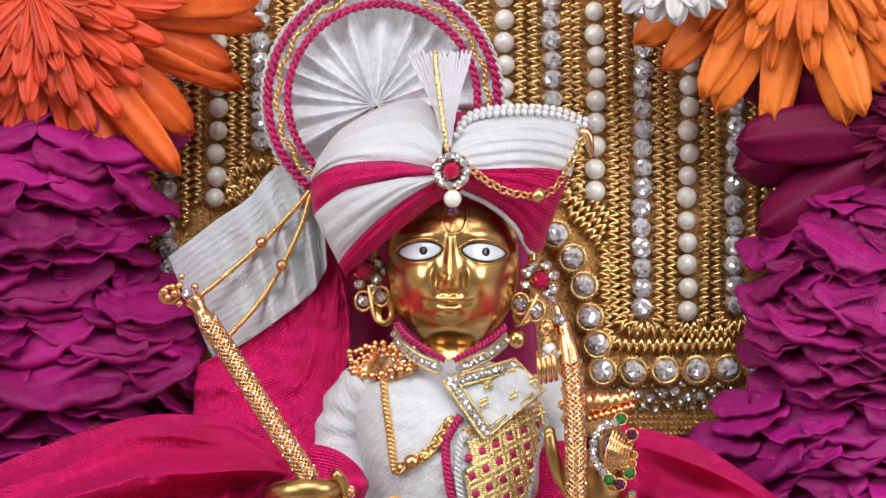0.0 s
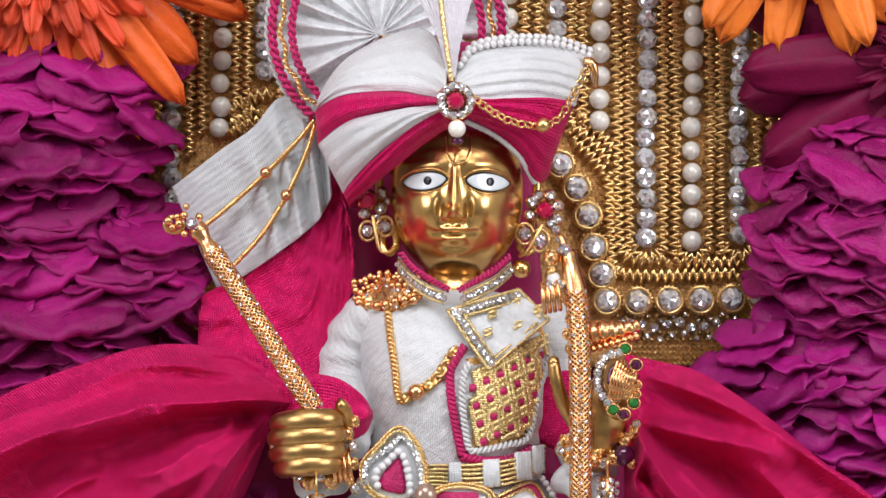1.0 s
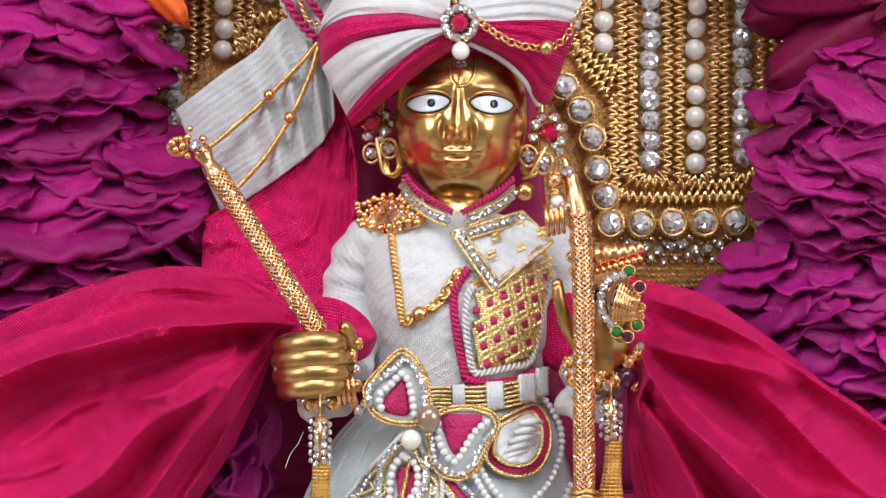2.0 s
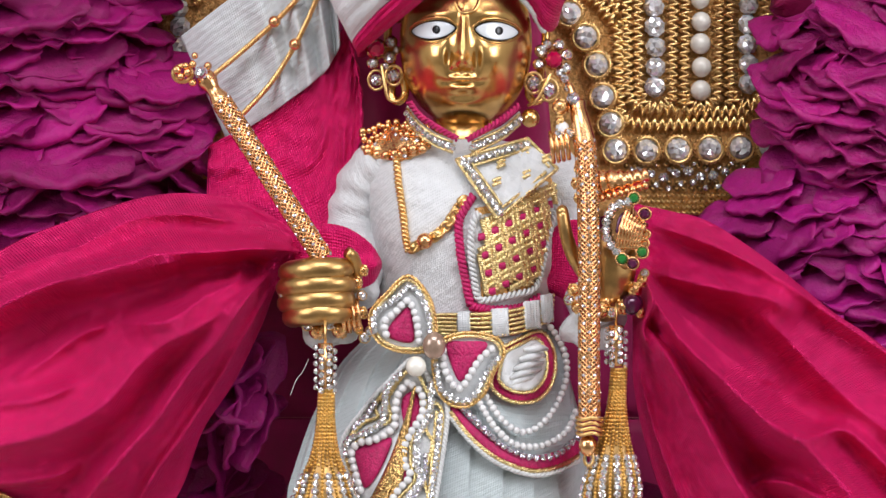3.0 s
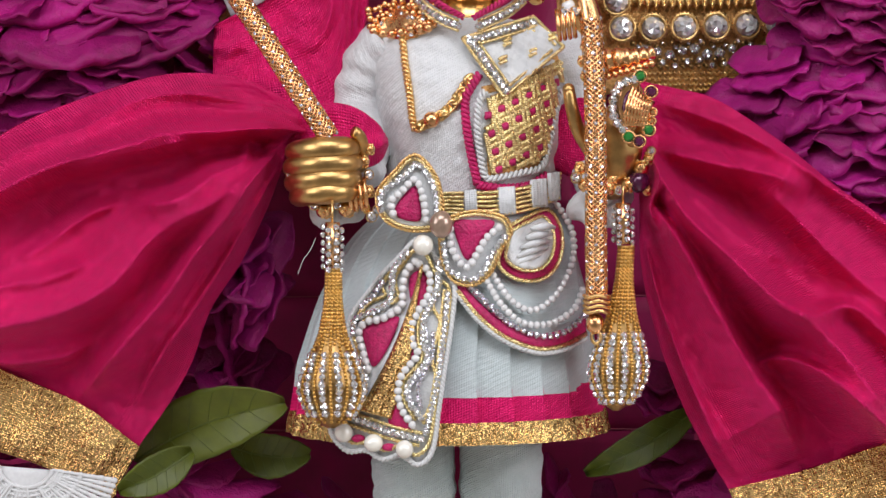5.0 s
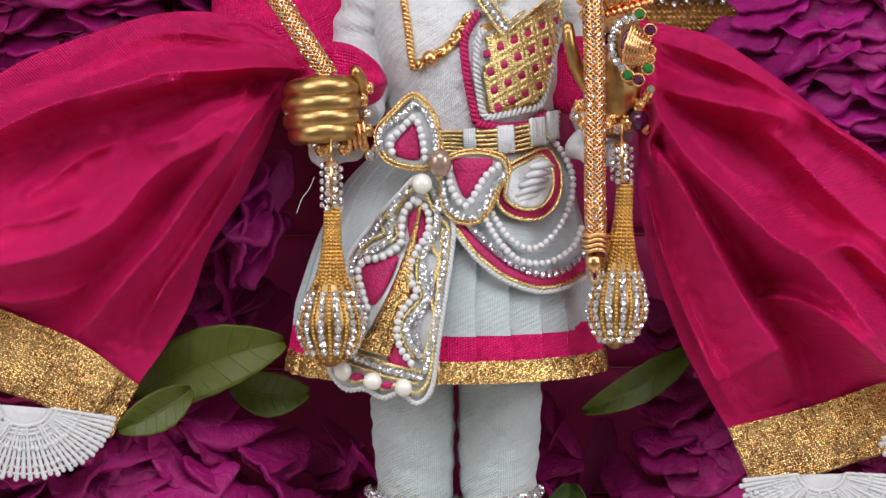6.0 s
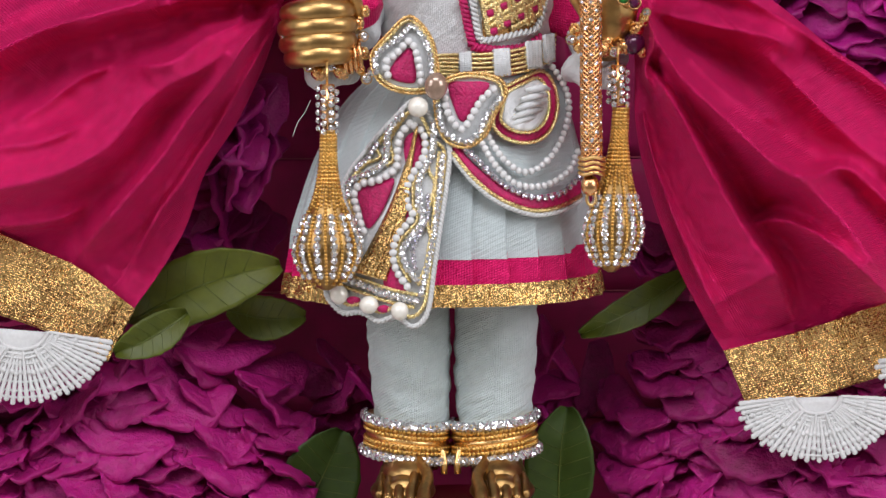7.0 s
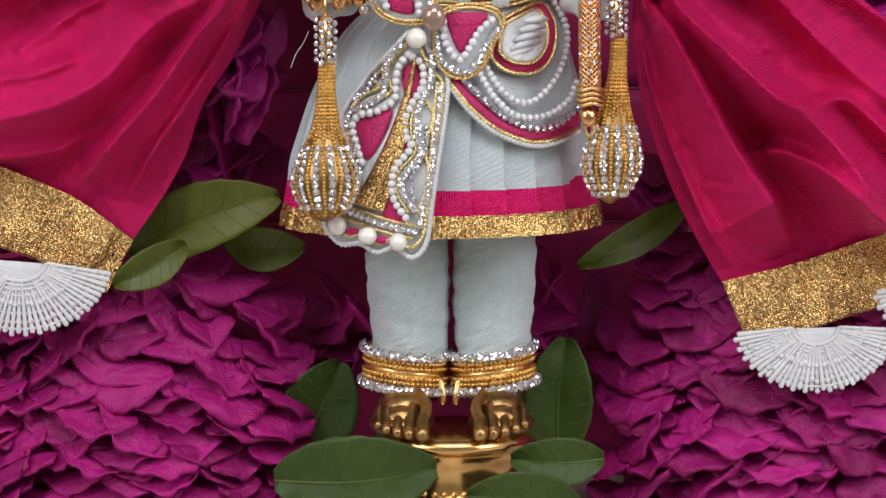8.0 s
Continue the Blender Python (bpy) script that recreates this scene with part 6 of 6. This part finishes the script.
# ---- staffs and hanging ornaments ----
def staff(bm_core, pts, r, parent, mat):
    part("rod", tube(bmesh.new(), line(pts, 40), r * 0.88 * GRID, 16), mat, parent)
    length = sum(math.dist(a[:2], b[:2]) for a, b in zip(pts, pts[1:]))
    for sgn in (1, -1):
        q = line(pts, 260)
        bm = bmesh.new()
        for k in range(11):
            m = len(q)
            out = []
            for i, p in enumerate(q):
                t = (q[min(i + 1, m - 1)] - q[max(i - 1, 0)]).normalized()
                x = t.cross(Vector((0, 1, 0))).normalized()
                y = x.cross(t)
                a = sgn * math.tau * (length / 95 * i / (m - 1)) + k * math.tau / 11
                out.append(p + r * GRID * (math.cos(a) * x + math.sin(a) * y))
            tube(bm, out, 2.0 * GRID, 4)
        part("net", bm, mat, parent, "fine gold wire net")
    q = line(pts, int(length / 15))
    bm = bmesh.new()
    for i, p in enumerate(q):
        for k in range(3):
            a = -1.1 + 1.1 * k + (0.55 if i % 2 else 0)
            t = (q[min(i + 1, len(q) - 1)] - q[max(i - 1, 0)]).normalized()
            x = t.cross(Vector((0, 1, 0))).normalized()
            f = (x * math.sin(a) + Vector((0, -1, 0)) * math.cos(a))
            gem(bm, p + f * r * 0.95 * GRID, 4.4 * GRID, 6, f, a)
    tagged(part("crystal_net", bm, CRYSTAL, parent, "tiny crystals set in the net", flat=True), kind="stuff")


rod1 = thing("flute", "gold mesh flute set with tiny crystals in the closed grip", "flute")
staff(None, [(368, 570, 22), (430, 665, 25), (490, 760, 28), (548, 848, 29)], 17, rod1, ROSE_GOLD)
part("collar", tube(bmesh.new(), line([(338, 524, 20), (352, 546, 21), (372, 576, 22)], 12), lambda t: GRID * (15 + 3 * math.sin(t * 9)), 14), ROSE_GOLD, rod1, "smooth grooved collar")
part("end_crystal", gem(bmesh.new(), P(333, 520, 24), 12 * GRID, 8), SMOKE, rod1, flat=True)
for u, v, r in ((318, 505, 7), (322, 490, 6), (309, 520, 8), (318, 538, 7), (345, 508, 7), (350, 530, 6), (297, 527, 7), (290, 515, 8), (305, 508, 6)):
    part("end_bead", ball(bmesh.new(), P(u, v, 22), r * GRID, 10), ROSE_GOLD, rod1)
part("end_ring", tube(bmesh.new(), [P(300 + 16 * math.cos(k * math.tau / 20), 522 + 14 * math.sin(k * math.tau / 20), 21) for k in range(20)], 4.5 * GRID, 7, closed=True), GOLD, rod1)

rod2 = thing("staff", "gold mesh staff set with tiny crystals in the open palm", "staff")
staff(None, [(1012, 640, 27), (1018, 760, 30), (1020, 900, 31), (1020, 1020, 31), (1021, 1132, 31)], 17.5, rod2, ROSE_GOLD)
part("collar", tube(bmesh.new(), line([(997, 572, 24), (1004, 605, 26), (1012, 645, 27)], 14), lambda t: GRID * (13 + 7 * t + 2 * (t < 0.12)), 16), ROSE_GOLD, rod2, "smooth rose gold collar")
part("end_crystal", gem(bmesh.new(), P(991, 566, 26), 12 * GRID, 8), SMOKE, rod2, flat=True)
part("cap", tube(bmesh.new(), line([(985, 590, 24), (990, 560, 24), (984, 540, 23)], 10), lambda t: GRID * (10 - 5 * t), 10), ROSE_GOLD, rod2)
for k in range(4):
    part("wire_turn", tube(bmesh.new(), [P(1021 + 22 * math.cos(a * math.tau / 22), 1134 + k * 9 + 2 * math.sin(a), 31 + 3.1 * math.sin(a * math.tau / 22)) for a in range(22)], 3.6 * GRID, 6, closed=True), GOLD, rod2)
part("end_ball", ball(bmesh.new(), P(1018, 1182, 31), 1, 14, (16 * GRID, 16 * GRID, 19 * GRID)), ROSE_GOLD, rod2)
part("end_loop", tube(bmesh.new(), [P(1020 + 8 * math.cos(k * math.tau / 16), 1206 + 12 * math.sin(k * math.tau / 16), 31) for k in range(16)], 2.8 * GRID, 6, closed=True), GOLD, rod2)


def tassel(label, cu, v_bar, v_neck, v_bulb, v_end, wide, d, tilt):
    """A gold drop: a crystal bar on a wire, a beaded neck and a bulb ribbed with crystals."""
    ob = thing("tassel", label, "ornament", "gold drops hung from the wrists")
    rng = random.Random(cu)
    shape = knots([(0, 11), (0.2, 13), (0.42, 24), (0.6, wide * 0.8), (0.76, wide), (0.9, wide * 0.72), (0.97, wide * 0.35), (1, 6)])

    def at(t, a, grow=0.0):
        v = v_neck + (v_end - v_neck) * t
        r = shape(t) + grow
        return P(cu + tilt * (t - 0.3) + r * math.sin(a), v, d + r * 0.8 * math.cos(a) / 7)

    bm = bmesh.new()
    rings = [[bm.verts.new(at(i / 40, k * math.tau / 32)) for k in range(32)] for i in range(41)]
    for a, b in zip(rings, rings[1:]):
        for k in range(32):
            bm.faces.new((a[k], b[k], b[(k + 1) % 32], a[(k + 1) % 32]))
    part("body", bm, DARK_BRASS, ob)
    length = v_end - v_neck
    for k in range(14):
        a = math.radians(-98 + 196 * k / 13)
        tw = 0.25
        if k % 2 == 0:
            bm = bmesh.new()
            for i in range(int(length / 6.5)):
                t = i / (length / 6.5)
                ball(bm, at(t, a + tw * max(0, t - 0.4), 1.5), 3.5 * GRID, 6)
            tagged(part("bead_line", bm, DROP_GOLD, ob), kind="stuff")
        else:
            bm = bmesh.new()
            for i in range(int(length * 0.5 / 7)):
                t = i / (length / 7)
                ball(bm, at(t, a, 1), 3.0 * GRID, 6)
            tagged(part("bead_line", bm, DROP_GOLD, ob), kind="stuff")
            t = 0.54
            while t < 0.95:
                c = at(t, a + tw * (t - 0.4), 1.5)
                f = Vector((math.sin(a), -math.cos(a), -0.25 if t > 0.75 else 0.15))
                part("crystal", gem(bmesh.new(), c, rng.uniform(6.4, 7.8) * GRID, 8, f, t * 30), CRYSTAL, ob, flat=True)
                t += 13.0 / length
    part("bar", tube(bmesh.new(), [P(cu, v_bar, d), P(cu + 1, v_neck - 6, d)], 13 * GRID, 12), ROSE_GOLD, ob)
    for i in range(int((v_neck - v_bar) / 14)):
        for k in range(4):
            a = -1.3 + 0.87 * k
            part("crystal", gem(bmesh.new(), P(cu + 17 * math.sin(a), v_bar + 8 + i * 14 + (k % 2) * 6, d + 2.2 * math.cos(a)), 5.8 * GRID, 8, Vector((math.sin(a), -math.cos(a), 0)), i), CRYSTAL, ob, flat=True)
    part("wire", tube(bmesh.new(), [P(cu, v_bar - 40, d - 1), P(cu, v_bar, d)], 2.4 * GRID, 6), GOLD, ob)
    return ob


tassel("gold drop ribbed with crystals under the closed grip", 552, 1000, 1084, 1300, 1368, 58, 35, -6)
tassel("gold drop ribbed with crystals beside the staff", 1068, 968, 1046, 1262, 1338, 51, 27, -18)


def filigree(name, label, category, spots, d, seed, group=""):
    """A clustered bangle of gold beads, crystals and wire turns; spots of (u, v, r, kind)."""
    ob = thing(name, label, category, group)
    for u, v, r, kind in spots:
        if kind == "g":
            part("bead", ball(bmesh.new(), P(u, v, d), r * GRID, 12), ROSE_GOLD, ob)
            bm = bmesh.new()
            for k in range(12):
                a, b = k * 2.4, 0.4 + (k % 4) * 0.35
                ball(bm, P(u + r * 0.95 * math.cos(a) * math.sin(b), v + r * 0.95 * math.sin(a) * math.sin(b), d + r / 7 * math.cos(b)), 3.2 * GRID, 6)
            tagged(part("granulation", bm, GOLD, ob), kind="stuff")
        elif kind == "c":
            part("crystal", gem(bmesh.new(), P(u, v, d + 1.5), r * GRID, 8, turn=u + v), CRYSTAL, ob, flat=True)
            part("mount", tube(bmesh.new(), [P(u, v, d), P(u, v, d + 1.2)], (r + 1.5) * GRID, 12), GOLD, ob)
        elif kind == "w":
            for k in range(4):
                part("wire_turn", tube(bmesh.new(), [P(u - 16 + 10 * k * 0.9 + 3 * math.cos(a * math.tau / 18), v + r * math.cos(a * math.tau / 18) - k * 2, d + r / 9 * math.sin(a * math.tau / 18)) for a in range(18)], 4.2 * GRID, 6, closed=True), ROSE_GOLD, ob)
        elif kind == "r":
            part("red_bead", ball(bmesh.new(), P(u, v, d), r * GRID, 12), AMETHYST, ob)
        elif kind == "p":
            part("pearl", ball(bmesh.new(), P(u, v, d), r * GRID, 12), WHITE_BEAD, ob)
    return ob


filigree("bangle", "gold bangle with granulated beads and crystals at the wrist", "bangle",
         ((500, 958, 10, "g"), (520, 968, 9, "c"), (538, 978, 15, "g"), (560, 968, 8, "c"), (578, 975, 16, "g"), (600, 960, 11, "g"), (617, 915, 8, "c"), (600, 932, 12, "g"), (608, 892, 11, "g"), (618, 945, 10, "g"), (622, 990, 9, "c"), (632, 978, 8, "c"), (612, 975, 8, "g"), (478, 898, 6, "g"), (476, 915, 5, "c"), (600, 955, 26, "w"), (620, 870, 9, "g")), 25, 1)
filigree("bangle", "gold bangle with granulated beads and a dark red drop", "bangle",
         ((992, 905, 11, "g"), (985, 922, 9, "c"), (1000, 935, 12, "g"), (1042, 940, 14, "g"), (1062, 945, 9, "c"), (1078, 935, 13, "g"), (1100, 905, 14, "g"), (1114, 888, 10, "g"), (1096, 930, 20, "r"), (1118, 875, 7, "c"), (1050, 925, 10, "g"), (1110, 945, 8, "g")), 22, 2)
filigree("armlet", "rose gold wire armlet with pearl and crystal tip", "armlet",
         ((970, 652, 26, "w"), (972, 618, 12, "p"), (966, 630, 10, "c"), (984, 628, 9, "c"), (968, 580, 14, "g"), (968, 605, 8, "g"), (1000, 690, 8, "g"), (996, 716, 9, "g"), (1000, 742, 8, "g")), 26, 3)

peacock = thing("crescent_brooch", "crescent brooch of crystals with green and purple stones", "brooch")
for p in beads([(1088, 748, 30), (1062, 758, 30), (1050, 785, 30), (1052, 815, 30), (1068, 836, 30)], 15):
    part("crystal", gem(bmesh.new(), p, 8.6 * GRID, 8, turn=p.z * 9000), CRYSTAL, peacock, flat=True)
part("plate", patch(bmesh.new(), [(1092, 745, 28), (1055, 755, 28), (1045, 800, 28), (1068, 845, 28)], [(1100, 760, 28), (1100, 775, 28), (1095, 810, 28), (1085, 838, 28)], 20, 10, bulge=1.0, thick=1.2), ROSE_GOLD, peacock)
for k in range(8):
    part("feather", tube(bmesh.new(), line([(1070 + 5 * k, 832, 30), (1074 + 6 * k, 800 - k, 31.5), (1086 + 5 * k, 762 + 4 * k, 30)], 14), lambda t: GRID * (3.4 + 1.2 * math.sin(t * 26)), 7), ROSE_GOLD, peacock)
part("purple_inlay", patch(bmesh.new(), [(1088, 762, 29.6), (1072, 775, 29.6), (1066, 800, 29.6)], [(1092, 766, 29.6), (1080, 785, 29.6), (1072, 812, 29.6)], 10, 4, bulge=0.4, thick=0.4), AMETHYST, peacock)
for u, v, m in ((1099, 742, EMERALD), (1078, 850, EMERALD), (1114, 838, EMERALD), (1097, 858, AMETHYST), (1118, 770, AMETHYST), (1112, 790, ROSE_GOLD), (1120, 806, ROSE_GOLD), (1118, 822, ROSE_GOLD)):
    w = 6 if m is ROSE_GOLD else 9
    part("petal_stone", gem(bmesh.new(), P(u, v, 30.2), w * GRID, 7, turn=u), m, peacock, flat=True)
    part("petal_rim", tube(bmesh.new(), [P(u + (w + 2) * math.cos(k * math.tau / 16), v + (w + 1.5) * math.sin(k * math.tau / 16), 30.2) for k in range(16)], 2.0 * GRID, 6, closed=True), ROSE_GOLD, peacock)
part("cone", tube(bmesh.new(), line([(1030, 720, 22), (1060, 712, 24), (1095, 708, 24), (1122, 700, 23)], 24), lambda t: GRID * (26 - 16 * t + 2.4 * math.sin(t * 40)), 16), ROSE_GOLD, peacock, "ridged rose gold cone")
for k in range(8):
    part("cone_bead", ball(bmesh.new(), P(1042 + k * 11, 742 - k * 3.2, 26), 6.5 * GRID, 10), ROSE_GOLD, peacock)

for cu, s in ((690, -1), (846, 1)):
    ank = thing("anklet", "gold anklet with two rows of crystals", "anklet", "pair of anklets")
    for v, ru, kind in ((1611, 73, "c"), (1623, 71, "g"), (1632, 72, "g"), (1641, 72, "w"), (1650, 73, "g"), (1659, 73, "g"), (1672, 77, "c")):
        n = 30 if kind != "w" else 1
        ring = lambda a, grow=0: level(cu + (ru + grow) * math.sin(a), v - 11 + -9 * s * math.sin(a), 1 + (ru * 0.155 + grow / 7) * math.cos(a))
        part("hoop", tube(bmesh.new(), [ring(k * math.tau / 40, -5) for k in range(40)], 6.5 * GRID, 8, closed=True), GOLD, ank)
        if kind == "c":
            for k in range(23):
                a = radians(-105 + 210 * k / 22)
                part("crystal", gem(bmesh.new(), ring(a, 3), 10.0 * GRID, 8, Vector((math.sin(a), -math.cos(a), 0.1)), k), CRYSTAL, ank, flat=True)
        elif kind == "g":
            bm = bmesh.new()
            for k in range(34):
                ball(bm, ring(radians(-105 + 210 * k / 33), 2), 4.6 * GRID, 7)
            tagged(part("bead_line", bm, DROP_GOLD, ank), kind="stuff")
    part("clasp", tube(bmesh.new(), line([(cu - s * 62, 1655, 8), (cu - s * 66, 1680, 9), (cu - s * 66, 1700, 9)], 8), 6 * GRID, 8), GOLD, ank)
